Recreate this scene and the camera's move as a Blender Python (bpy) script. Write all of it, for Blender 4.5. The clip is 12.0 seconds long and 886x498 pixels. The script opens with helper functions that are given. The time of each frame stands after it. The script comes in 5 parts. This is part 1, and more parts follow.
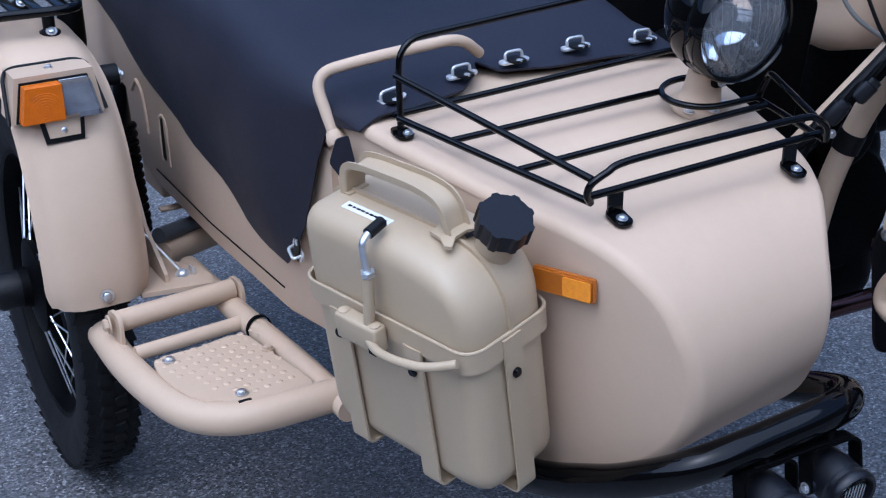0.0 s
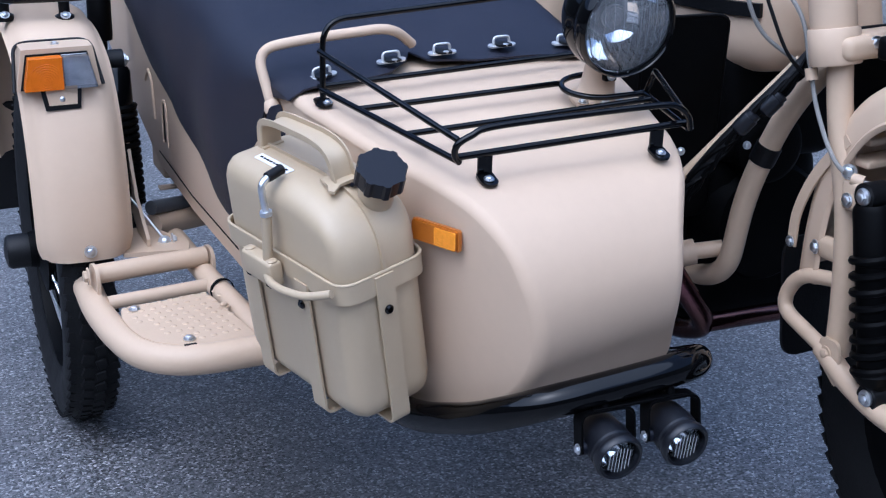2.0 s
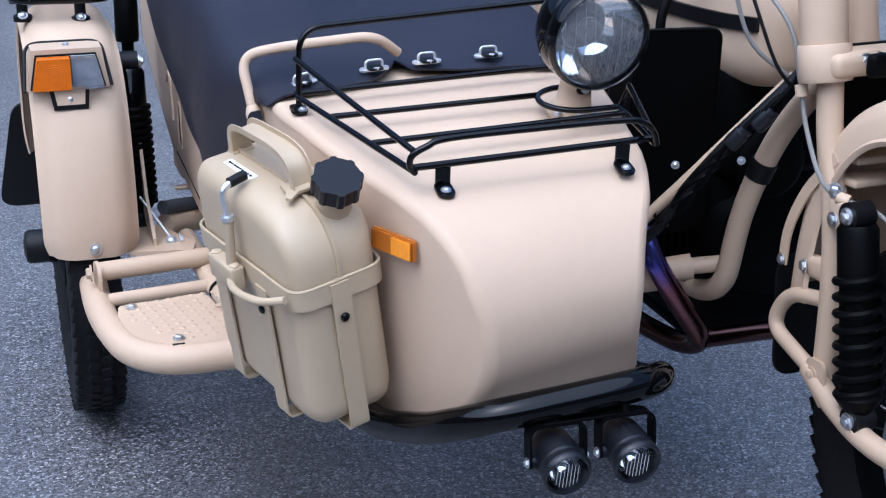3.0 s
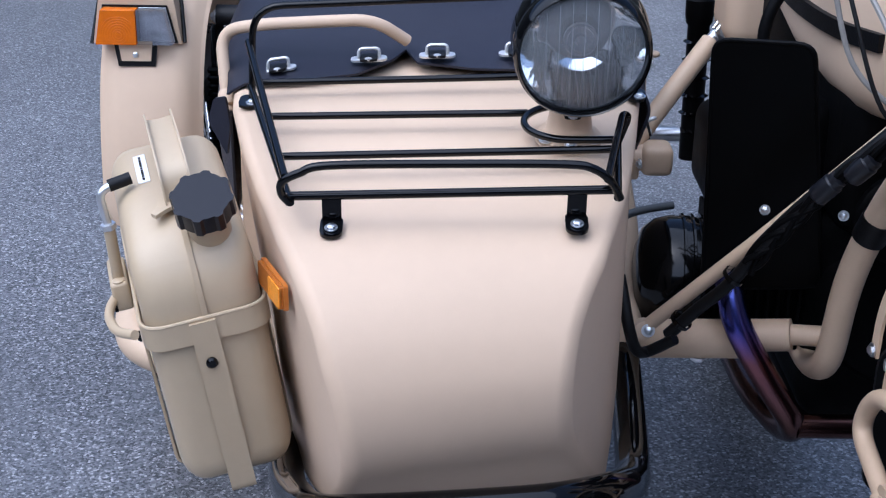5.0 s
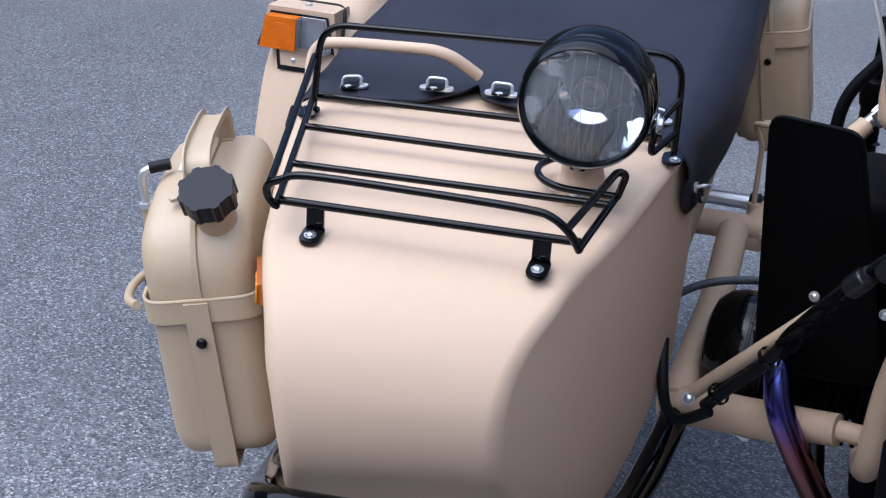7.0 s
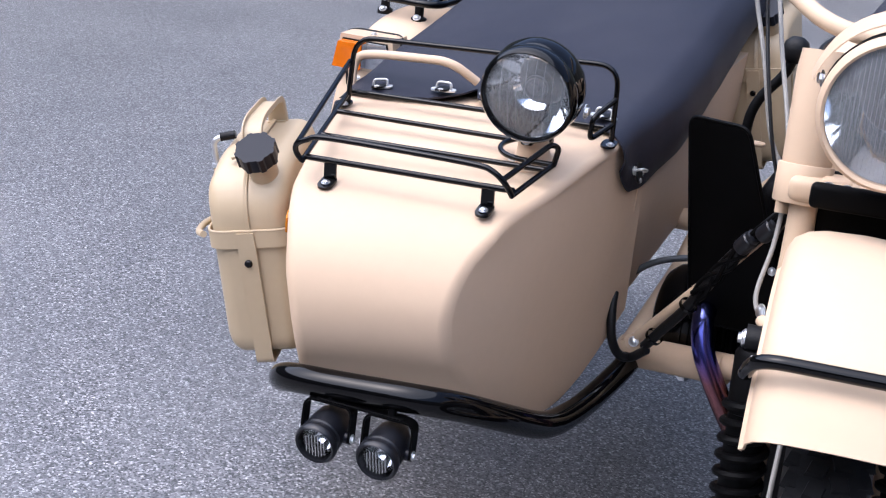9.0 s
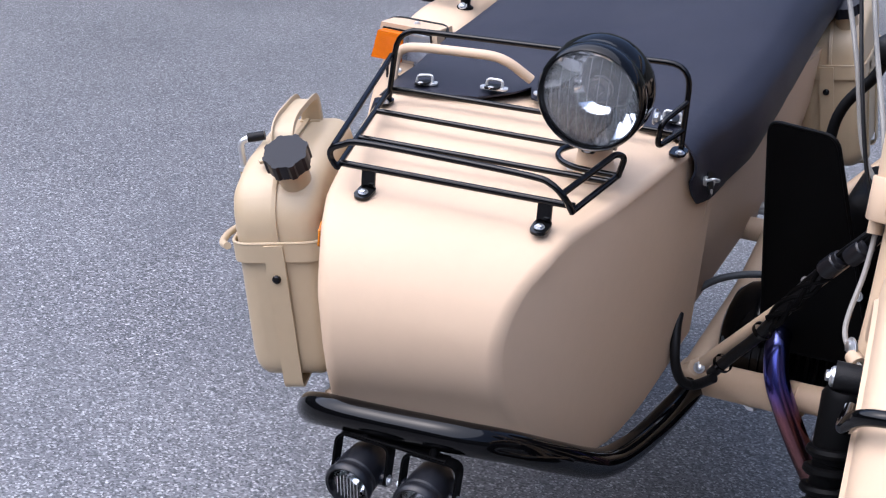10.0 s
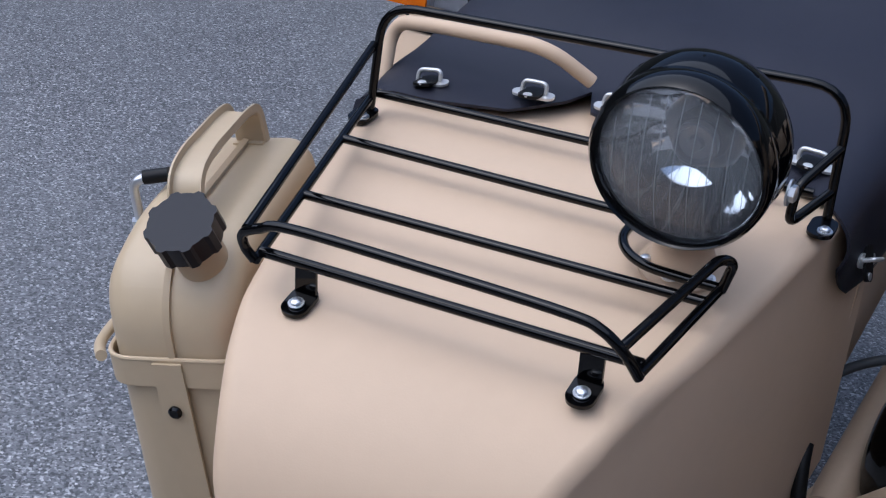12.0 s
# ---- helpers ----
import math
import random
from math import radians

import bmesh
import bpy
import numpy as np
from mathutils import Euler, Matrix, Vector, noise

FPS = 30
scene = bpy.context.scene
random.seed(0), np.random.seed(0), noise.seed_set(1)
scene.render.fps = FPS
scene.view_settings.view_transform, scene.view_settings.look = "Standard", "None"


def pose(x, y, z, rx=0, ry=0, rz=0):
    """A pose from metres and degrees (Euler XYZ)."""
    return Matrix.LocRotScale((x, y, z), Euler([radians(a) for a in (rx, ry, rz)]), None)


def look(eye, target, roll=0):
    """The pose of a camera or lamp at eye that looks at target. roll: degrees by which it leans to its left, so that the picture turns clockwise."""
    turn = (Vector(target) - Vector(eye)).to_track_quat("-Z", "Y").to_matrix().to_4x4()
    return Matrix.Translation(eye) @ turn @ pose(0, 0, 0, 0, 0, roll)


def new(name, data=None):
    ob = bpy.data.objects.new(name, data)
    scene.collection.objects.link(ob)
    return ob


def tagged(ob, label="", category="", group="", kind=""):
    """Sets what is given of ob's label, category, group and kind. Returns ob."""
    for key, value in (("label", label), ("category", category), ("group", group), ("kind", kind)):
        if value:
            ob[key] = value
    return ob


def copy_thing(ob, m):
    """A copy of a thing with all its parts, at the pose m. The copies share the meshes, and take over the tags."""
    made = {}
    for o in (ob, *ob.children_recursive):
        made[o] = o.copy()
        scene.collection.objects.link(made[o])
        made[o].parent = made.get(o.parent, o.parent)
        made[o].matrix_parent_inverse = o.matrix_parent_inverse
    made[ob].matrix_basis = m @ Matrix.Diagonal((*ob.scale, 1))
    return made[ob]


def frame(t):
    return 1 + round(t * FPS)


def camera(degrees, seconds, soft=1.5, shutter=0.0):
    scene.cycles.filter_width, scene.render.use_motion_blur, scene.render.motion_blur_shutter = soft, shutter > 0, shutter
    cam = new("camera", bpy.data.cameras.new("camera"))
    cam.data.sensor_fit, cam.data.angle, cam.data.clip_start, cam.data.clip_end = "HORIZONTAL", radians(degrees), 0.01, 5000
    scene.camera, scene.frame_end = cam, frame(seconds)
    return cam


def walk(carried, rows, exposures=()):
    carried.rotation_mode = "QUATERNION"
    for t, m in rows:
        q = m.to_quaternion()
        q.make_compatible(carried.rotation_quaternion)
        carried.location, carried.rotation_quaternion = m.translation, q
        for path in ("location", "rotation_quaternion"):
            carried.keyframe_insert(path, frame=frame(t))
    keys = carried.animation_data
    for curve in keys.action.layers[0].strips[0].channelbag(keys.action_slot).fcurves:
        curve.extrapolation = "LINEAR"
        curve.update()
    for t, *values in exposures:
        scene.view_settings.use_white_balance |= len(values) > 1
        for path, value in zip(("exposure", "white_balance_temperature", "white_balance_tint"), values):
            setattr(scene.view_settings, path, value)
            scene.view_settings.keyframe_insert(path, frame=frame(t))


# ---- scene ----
cam = camera(34.0, 12.0, soft=1.2)
PATH = [
    (0, (-0.946, -1.201, 1.354), (-0.106, 0.445, 0.588), -2.4),
    (0.5, (-0.881, -1.226, 1.331), (-0.09, 0.449, 0.578), -1.8),
    (1, (-0.818, -1.325, 1.309), (-0.081, 0.39, 0.59), -1.4),
    (1.5, (-0.81, -1.432, 1.302), (-0.085, 0.298, 0.606), -0.7),
    (2, (-0.811, -1.541, 1.296), (-0.095, 0.201, 0.622), 0.1),
    (2.5, (-0.773, -1.6, 1.304), (-0.091, 0.157, 0.633), 0.4),
    (3, (-0.648, -1.602, 1.309), (-0.06, 0.187, 0.636), 0.3),
    (3.4, (-0.516, -1.567, 1.306), (-0.028, 0.252, 0.633), 0.1),
    (3.5, (-0.492, -1.551, 1.306), (-0.023, 0.273, 0.631), 0.4),
    (3.7, (-0.445, -1.519, 1.303), (-0.014, 0.313, 0.626), 0.7),
    (5.3, (0.06, -1.278, 1.306), (-0.029, 0.563, 0.53), 1.3),
    (5.5, (0.09, -1.252, 1.305), (-0.046, 0.584, 0.524), 1.8),
    (6, (0.163, -1.214, 1.331), (-0.089, 0.599, 0.526), 3.1),
    (6.5, (0.263, -1.222, 1.325), (-0.113, 0.582, 0.548), 4.2),
    (7, (0.362, -1.319, 1.333), (-0.104, 0.482, 0.596), 4.9),
    (7.5, (0.464, -1.516, 1.344), (-0.055, 0.287, 0.652), 5.5),
    (7.7, (0.511, -1.576, 1.353), (-0.033, 0.223, 0.67), 5.5),
    (9.3, (0.753, -1.795, 1.4), (0.068, -0.038, 0.733), 5.3),
    (9.5, (0.726, -1.742, 1.387), (0.033, 0.01, 0.716), 5.3),
    (10, (0.643, -1.593, 1.368), (-0.064, 0.145, 0.674), 5.7),
    (10.5, (0.579, -1.405, 1.355), (-0.158, 0.308, 0.63), 6.3),
    (11, (0.525, -1.163, 1.349), (-0.258, 0.503, 0.568), 6.5),
    (11.5, (0.459, -0.992, 1.339), (-0.346, 0.637, 0.502), 6.5),
    (12, (0.403, -0.846, 1.33), (-0.371, 0.771, 0.443), 5.7),
]
walk(cam, [(t, look(eye, target, roll)) for t, eye, target, roll in PATH],
     exposures=[(0.0, 0.34, 4650, 11), (1.5, 0.52, 4650, 11), (2.5, 0.68, 4800, 11), (3.5, 0.76, 4900, 11), (5.5, 0.62, 4950, 12),
                (7.0, 0.70, 5180, 12), (9.3, 1.17, 5550, 15), (10.5, 0.84, 5450, 14), (11.5, 0.35, 5250, 11), (12.0, 0.21, 5200, 11)])

# ---- world and sun ----
world = bpy.data.worlds.new("sky")
scene.world = world
world.use_nodes = True
wn, wl = world.node_tree.nodes, world.node_tree.links
sky = wn.new("ShaderNodeTexSky")
sky.sky_type, sky.sun_disc = "NISHITA", False
sky.sun_elevation, sky.sun_rotation = radians(61), radians(229)
sky.air_density, sky.dust_density, sky.ozone_density = 1.0, 6.0, 1.0
wn["Background"].inputs["Strength"].default_value = 0.12
wl.new(sky.outputs[0], wn["Background"].inputs["Color"])

sun_data = bpy.data.lights.new("sun", "SUN")
sun_data.energy, sun_data.angle, sun_data.color = 1.92, radians(112), (1.0, 0.96, 0.92)
sun = new("sun", sun_data)
sun.matrix_world = look((-2.2, -1.9, 5.3), (0, 0, 0))

# ---- materials ----
def material(name, color, rough=0.5, metal=0.0, var=0.08, scale=18.0, bump=0.0, bump_scale=120.0, coat=0.0, stain=0.0, spec=0.5):
    m = bpy.data.materials.new(name)
    m.use_nodes = True
    n, l = m.node_tree.nodes, m.node_tree.links
    b = n["Principled BSDF"]
    b.inputs["Metallic"].default_value = metal
    b.inputs["Specular IOR Level"].default_value = spec
    b.inputs["Coat Weight"].default_value = coat
    b.inputs["Coat Roughness"].default_value = 0.12
    tc = n.new("ShaderNodeTexCoord")
    a = n.new("ShaderNodeTexNoise")
    a.inputs["Scale"].default_value, a.inputs["Detail"].default_value = scale, 6
    c = n.new("ShaderNodeTexNoise")
    c.inputs["Scale"].default_value, c.inputs["Detail"].default_value = scale * 9, 4
    l.new(tc.outputs["Object"], a.inputs["Vector"])
    l.new(tc.outputs["Object"], c.inputs["Vector"])
    mix = n.new("ShaderNodeMix")
    mix.data_type, mix.inputs[0].default_value = "FLOAT", 0.35
    l.new(a.outputs[0], mix.inputs[2])
    l.new(c.outputs[0], mix.inputs[3])
    ramp = n.new("ShaderNodeValToRGB")
    ramp.color_ramp.elements[0].position, ramp.color_ramp.elements[1].position = 0.3, 0.7
    ramp.color_ramp.elements[0].color = (*[v * (1 - var - stain) for v in color], 1)
    ramp.color_ramp.elements[1].color = (*[min(1, v * (1 + var)) for v in color], 1)
    l.new(mix.outputs[0], ramp.inputs[0])
    l.new(ramp.outputs[0], b.inputs["Base Color"])
    rr = n.new("ShaderNodeMapRange")
    rr.inputs["To Min"].default_value, rr.inputs["To Max"].default_value = max(0.02, rough * 0.8), min(1, rough * 1.2)
    l.new(a.outputs[0], rr.inputs[0])
    l.new(rr.outputs[0], b.inputs["Roughness"])
    if bump:
        d = n.new("ShaderNodeTexNoise")
        d.inputs["Scale"].default_value, d.inputs["Detail"].default_value = bump_scale, 3
        l.new(tc.outputs["Object"], d.inputs["Vector"])
        bp = n.new("ShaderNodeBump")
        bp.inputs["Strength"].default_value, bp.inputs["Distance"].default_value = bump, 0.002
        l.new(d.outputs[0], bp.inputs["Height"])
        l.new(bp.outputs[0], b.inputs["Normal"])
    return m


def thin_glass(name, rough, tint=(0.96, 0.97, 0.98), pale_lift=0.0):
    """A clear pane: light goes straight through, and the surface mirrors more towards its edges. A pale diffuse share
    can be mixed in to brighten it.
    """
    m = bpy.data.materials.new(name)
    m.use_nodes = True
    n, l = m.node_tree.nodes, m.node_tree.links
    n.remove(n["Principled BSDF"])
    tr, gl, mx, fr = n.new("ShaderNodeBsdfTransparent"), n.new("ShaderNodeBsdfGlossy"), n.new("ShaderNodeMixShader"), n.new("ShaderNodeFresnel")
    tr.inputs[0].default_value, gl.inputs["Roughness"].default_value, fr.inputs[0].default_value = (*tint, 1), rough, 1.5
    l.new(fr.outputs[0], mx.inputs[0])
    l.new(tr.outputs[0], mx.inputs[1])
    l.new(gl.outputs[0], mx.inputs[2])
    df, hz = n.new("ShaderNodeBsdfDiffuse"), n.new("ShaderNodeMixShader")
    df.inputs[0].default_value, hz.inputs[0].default_value = (0.86, 0.88, 0.9, 1), pale_lift
    l.new(mx.outputs[0], hz.inputs[1])
    l.new(df.outputs[0], hz.inputs[2])
    l.new(hz.outputs[0], n["Material Output"].inputs[0])
    return m


def ridge_glass(name, solid):
    """Moulded glass ridge: mostly clear, with a faint milky body."""
    m = bpy.data.materials.new(name)
    m.use_nodes = True
    n, l = m.node_tree.nodes, m.node_tree.links
    n.remove(n["Principled BSDF"])
    tr, df, mx = n.new("ShaderNodeBsdfTransparent"), n.new("ShaderNodeBsdfDiffuse"), n.new("ShaderNodeMixShader")
    df.inputs[0].default_value, mx.inputs[0].default_value = (0.85, 0.87, 0.9, 1), solid
    l.new(tr.outputs[0], mx.inputs[1])
    l.new(df.outputs[0], mx.inputs[2])
    l.new(mx.outputs[0], n["Material Output"].inputs[0])
    return m


RIDGE = ridge_glass("lens ridge", 0.35)
TAN = material("tan paint", (0.555, 0.415, 0.285), 0.58, var=0.035, scale=6, bump=0.05, bump_scale=700, spec=0.24)
TAN_MATT = material("tan powder coat", (0.53, 0.395, 0.265), 0.5, var=0.04, scale=14, bump=0.06, bump_scale=500, spec=0.4)
OLIVE_TAN = material("jerry can tan paint", (0.455, 0.355, 0.225), 0.42, var=0.03, scale=9, bump=0.03, bump_scale=400, spec=0.5)
BLACK = material("black gloss enamel", (0.0018, 0.0018, 0.0021), 0.07, var=0.2, spec=0.26)
BLACK_SATIN = material("black satin paint", (0.0015, 0.0015, 0.0017), 0.5, var=0.2, spec=0.07)
RUBBER = material("black rubber", (0.0035, 0.0035, 0.004), 0.5, var=0.25, bump=0.2, bump_scale=300, spec=0.25)
TYRE = material("tyre rubber", (0.0045, 0.0045, 0.005), 0.7, var=0.3, bump=0.3, bump_scale=220, spec=0.25)
PLASTIC = material("dark grey plastic", (0.0075, 0.0085, 0.0135), 0.36, var=0.1, bump=0.02, bump_scale=800, spec=0.22)
CANVAS = material("black coated canvas", (0.0115, 0.0118, 0.0205), 0.52, var=0.15, scale=7, bump=0.25, bump_scale=1500, spec=0.36)
STEEL = material("zinc plated steel", (0.72, 0.73, 0.74), 0.36, metal=1.0, var=0.1, scale=60)
REFLECTOR = material("silvered bowl", (0.95, 0.955, 0.96), 0.06, metal=1.0, var=0.02, bump=0.04, bump_scale=90)
CHROME = material("bright reflector", (0.96, 0.965, 0.97), 0.09, metal=1.0, var=0.02, bump=0.05, bump_scale=60)
ENGINE = material("black engine alloy", (0.0015, 0.0015, 0.0017), 0.55, var=0.3, bump=0.2, bump_scale=260, spec=0.06)
ALLOY = material("dull aluminium", (0.32, 0.32, 0.32), 0.45, metal=0.8, var=0.15)
AMBER = material("amber plastic", (0.60, 0.135, 0.0006), 0.24, var=0.10, scale=60, coat=0.05, spec=0.14)
AMBER_DARK = material("dark amber plastic", (0.40, 0.115, 0.004), 0.25, var=0.1, coat=0.2, spec=0.4)
# pale diffuse share added to the clear glass to brighten the dark bowl
CLEAR = thin_glass("clear lens", 0.02, pale_lift=0.12)
SMOKE = thin_glass("clear plastic lens", 0.08, (0.92, 0.93, 0.95))
AMBER_LIGHT = material("amber prism reflector", (0.85, 0.30, 0.01), 0.25, var=0.12, scale=200, bump=0.6, bump_scale=500)
AMBER_BACK = material("amber reflector", (0.45, 0.14, 0.012), 0.3, var=0.1)
GREY_BACK = material("grey reflector", (0.5, 0.51, 0.53), 0.45, var=0.25, scale=90)
GREY_ROD = material("grey rod paint", (0.07, 0.075, 0.08), 0.5, var=0.15, scale=40)
WHITE = material("white sticker", (0.75, 0.75, 0.73), 0.5, var=0.04)
DARK_PLASTIC = material("black lamp plastic", (0.006, 0.0065, 0.009), 0.34, var=0.15, bump=0.08, bump_scale=800, spec=0.4)
COVER_BLACK = material("black crackle enamel", (0.002, 0.002, 0.0022), 0.10, var=0.2, spec=0.22)
WHITE_METAL = material("bright nickel", (0.62, 0.62, 0.6), 0.35, metal=0.6, var=0.08)
BULB = material("dull grey bulb shield", (0.14, 0.14, 0.145), 0.3, metal=0.5, var=0.2)
CABLE = material("grey cable sheath", (0.22, 0.21, 0.19), 0.5, var=0.1)


def heat_material():
    """Exhaust pipe, tempered from blue near the port to bronze further down."""
    m = material("tempered steel pipe", (0.3, 0.16, 0.12), 0.22, metal=1.0, var=0.1)
    n, l = m.node_tree.nodes, m.node_tree.links
    b = n["Principled BSDF"]
    tc = n.new("ShaderNodeTexCoord")
    sep = n.new("ShaderNodeSeparateXYZ")
    l.new(tc.outputs["Object"], sep.inputs[0])
    mr = n.new("ShaderNodeMapRange")
    mr.inputs["From Min"].default_value, mr.inputs["From Max"].default_value = 0.36, 0.55
    l.new(sep.outputs["Z"], mr.inputs[0])
    r = n.new("ShaderNodeValToRGB")
    e = r.color_ramp.elements
    e[0].position, e[0].color = 0.0, (0.11, 0.06, 0.055, 1)
    e[1].position, e[1].color = 1.0, (0.07, 0.08, 0.22, 1)
    k = e.new(0.45)
    k.color = (0.20, 0.085, 0.10, 1)
    k = e.new(0.7)
    k.color = (0.09, 0.09, 0.40, 1)
    l.new(mr.outputs[0], r.inputs[0])
    l.new(r.outputs[0], b.inputs["Base Color"])
    return m


HEAT = heat_material()


# ---- shape helpers ----
def thing(name, at, label, category, group=""):
    ob = new(name)
    ob.location = at
    ob.empty_display_size = 0.05
    tagged(ob, label, category, group)
    return ob


def part(name, bm, mat, parent, label="", smooth=True, angle=40):
    """Links a bmesh, given in world places, as one mesh under a thing or a part."""
    base = parent
    while base.parent:
        base = base.parent
    bmesh.ops.translate(bm, verts=bm.verts, vec=-base.location)
    bmesh.ops.recalc_face_normals(bm, faces=bm.faces)
    me = bpy.data.meshes.new(name)
    if smooth:
        for fc in bm.faces:
            fc.smooth = True
        for e in bm.edges:
            if len(e.link_faces) == 2 and e.calc_face_angle(0) > radians(angle):
                e.smooth = False
    bm.to_mesh(me)
    bm.free()
    me.materials.append(mat)
    ob = new(name, me)
    ob.parent = parent
    if label:
        ob["label"] = label
    return ob


def catmull(pts, n=8, closed=False):
    P = [Vector(p) for p in pts]
    out = []
    m = len(P)
    for i in range(m if closed else m - 1):
        p1, p2 = P[i], P[(i + 1) % m]
        p0 = P[i - 1] if (i > 0 or closed) else p1 * 2 - p2
        p3 = P[(i + 2) % m] if (i + 2 < m or closed) else p2 * 2 - p1
        for k in range(n):
            t = k / n
            out.append(0.5 * (2 * p1 + (p2 - p0) * t + (2 * p0 - 5 * p1 + 4 * p2 - p3) * t * t + (3 * p1 - p0 - 3 * p2 + p3) * t ** 3))
    if not closed:
        out.append(P[-1].copy())
    return out


def bent(pts, r, n=6, closed=False):
    """A polyline whose corners are rounded by radius r."""
    P = [Vector(p) for p in pts]
    out, m = [], len(P)
    for i in range(m):
        if not closed and i in (0, m - 1):
            out.append(P[i])
            continue
        a, b, c = P[i - 1], P[i], P[(i + 1) % m]
        d = min(r, (a - b).length * 0.49, (c - b).length * 0.49)
        s, e = b + (a - b).normalized() * d, b + (c - b).normalized() * d
        for k in range(n + 1):
            t = k / n
            out.append((1 - t) ** 2 * s + 2 * t * (1 - t) * b + t * t * e)
    return out


def sweep(bm, pts, section, closed=False, caps=True, up=None):
    """Sweeps a closed section (list of (a, b)) along points."""
    P = [Vector(p) for p in pts]
    m = len(P)
    rings, nrm = [], None
    for i in range(m):
        a = P[i - 1] if (i > 0 or closed) else P[i]
        b = P[(i + 1) % m] if (i < m - 1 or closed) else P[i]
        tg = (b - a).normalized()
        if up is not None:
            nrm = Vector(up) - tg * tg.dot(Vector(up))
        elif nrm is None:
            nrm = tg.orthogonal()
        else:
            nrm = nrm - tg * tg.dot(nrm)
        nrm = nrm.normalized()
        bi = tg.cross(nrm)
        rings.append([bm.verts.new(P[i] + bi * u + nrm * v) for u, v in section])
    k = len(section)
    for i in range(m if closed else m - 1):
        A, B = rings[i], rings[(i + 1) % m]
        for j in range(k):
            bm.faces.new((A[j], A[(j + 1) % k], B[(j + 1) % k], B[j]))
    if caps and not closed:
        bm.faces.new(rings[0][::-1])
        bm.faces.new(rings[-1])
    return bm


def circle(r, n=10):
    return [(r * math.cos(2 * math.pi * k / n), r * math.sin(2 * math.pi * k / n)) for k in range(n)]


def pipe(pts, r, bend=0.03, n=10, closed=False, seg=6, bm=None):
    bm = bm or bmesh.new()
    return sweep(bm, bent(pts, bend, seg, closed), circle(r, n), closed)


def band(pts, w, t, up=(0, 0, 1), bend=0.0, closed=False, bm=None):
    """A flat strip of width w along up and thickness t."""
    bm = bm or bmesh.new()
    return sweep(bm, bent(pts, bend, 6, closed) if bend else pts, [(-t / 2, -w / 2), (t / 2, -w / 2), (t / 2, w / 2), (-t / 2, w / 2)], closed, up=up)


def frame_to(at, axis):
    """A pose at a place with its z axis along axis."""
    return Matrix.Translation(at) @ Vector(axis).normalized().to_track_quat("Z", "Y").to_matrix().to_4x4()


def lathe(profile, at, axis=(0, 0, 1), n=32, bm=None):
    """Turns (radius, height) pairs round an axis through a place."""
    bm = bm or bmesh.new()
    m = frame_to(at, axis)
    rings = []
    for r, z in profile:
        if r < 1e-6:
            rings.append([bm.verts.new(m @ Vector((0, 0, z)))])
        else:
            rings.append([bm.verts.new(m @ Vector((r * math.cos(2 * math.pi * k / n), r * math.sin(2 * math.pi * k / n), z))) for k in range(n)])
    for A, B in zip(rings, rings[1:]):
        for k in range(n):
            a, b = A[k % len(A)], A[(k + 1) % len(A)]
            c, d = B[(k + 1) % len(B)], B[k % len(B)]
            vs = list(dict.fromkeys((a, b, c, d)))
            if len(vs) > 2:
                bm.faces.new(vs)
    return bm


def box(size, m, bevel=0.0, seg=3, bm=None):
    bm = bm or bmesh.new()
    made = bmesh.ops.create_cube(bm, size=1.0, matrix=Matrix.Diagonal((*size, 1)))["verts"]
    if bevel:
        edges = list({e for v in made for e in v.link_edges})
        made = bmesh.ops.bevel(bm, geom=edges, offset=bevel, segments=seg, profile=0.5, affect="EDGES", clamp_overlap=True)["verts"]
        made = list(bm.verts) if len(bm.verts) == len(made) else made
    bmesh.ops.transform(bm, matrix=m, verts=list(bm.verts) if len(made) >= len(bm.verts) else made)
    return bm


def bolt(parent, at, axis, r=0.007, mat=None, name="bolt"):
    """A domed hex bolt with its washer."""
    h = r * 0.8
    bm = lathe([(0, 0), (r * 1.5, 0), (r * 1.5, r * 0.25), (r * 1.02, r * 0.25)], at, axis, 18)
    lathe([(r, r * 0.25), (r, h), (r * 0.8, h * 1.2), (0.0, h * 1.25)], at, axis, 6, bm)
    return part(name, bm, mat or STEEL, parent, "bright zinc bolt" if mat is None else "")


def prism(outline, m, depth, bevel=0.0, seg=3):
    """A plate from an outline in its own xy plane, depth along z."""
    bm = bmesh.new()
    lo = [bm.verts.new((x, y, 0)) for x, y in outline]
    hi = [bm.verts.new((x, y, depth)) for x, y in outline]
    n = len(outline)
    bm.faces.new(lo[::-1])
    bm.faces.new(hi)
    for k in range(n):
        bm.faces.new((lo[k], lo[(k + 1) % n], hi[(k + 1) % n], hi[k]))
    if bevel:
        es = [e for e in bm.edges if e.calc_face_angle(0) > radians(50)]
        bmesh.ops.bevel(bm, geom=es, offset=bevel, segments=seg, profile=0.5, affect="EDGES", clamp_overlap=True)
    bmesh.ops.transform(bm, matrix=m, verts=bm.verts)
    return bm


def round_rect(w, h, r, n=5):
    out = []
    for cx, cy, a in ((w / 2 - r, h / 2 - r, 0), (-w / 2 + r, h / 2 - r, 90), (-w / 2 + r, -h / 2 + r, 180), (w / 2 - r, -h / 2 + r, 270)):
        for k in range(n + 1):
            t = radians(a + 90 * k / n)
            out.append((cx + r * math.cos(t), cy + r * math.sin(t)))
    return out

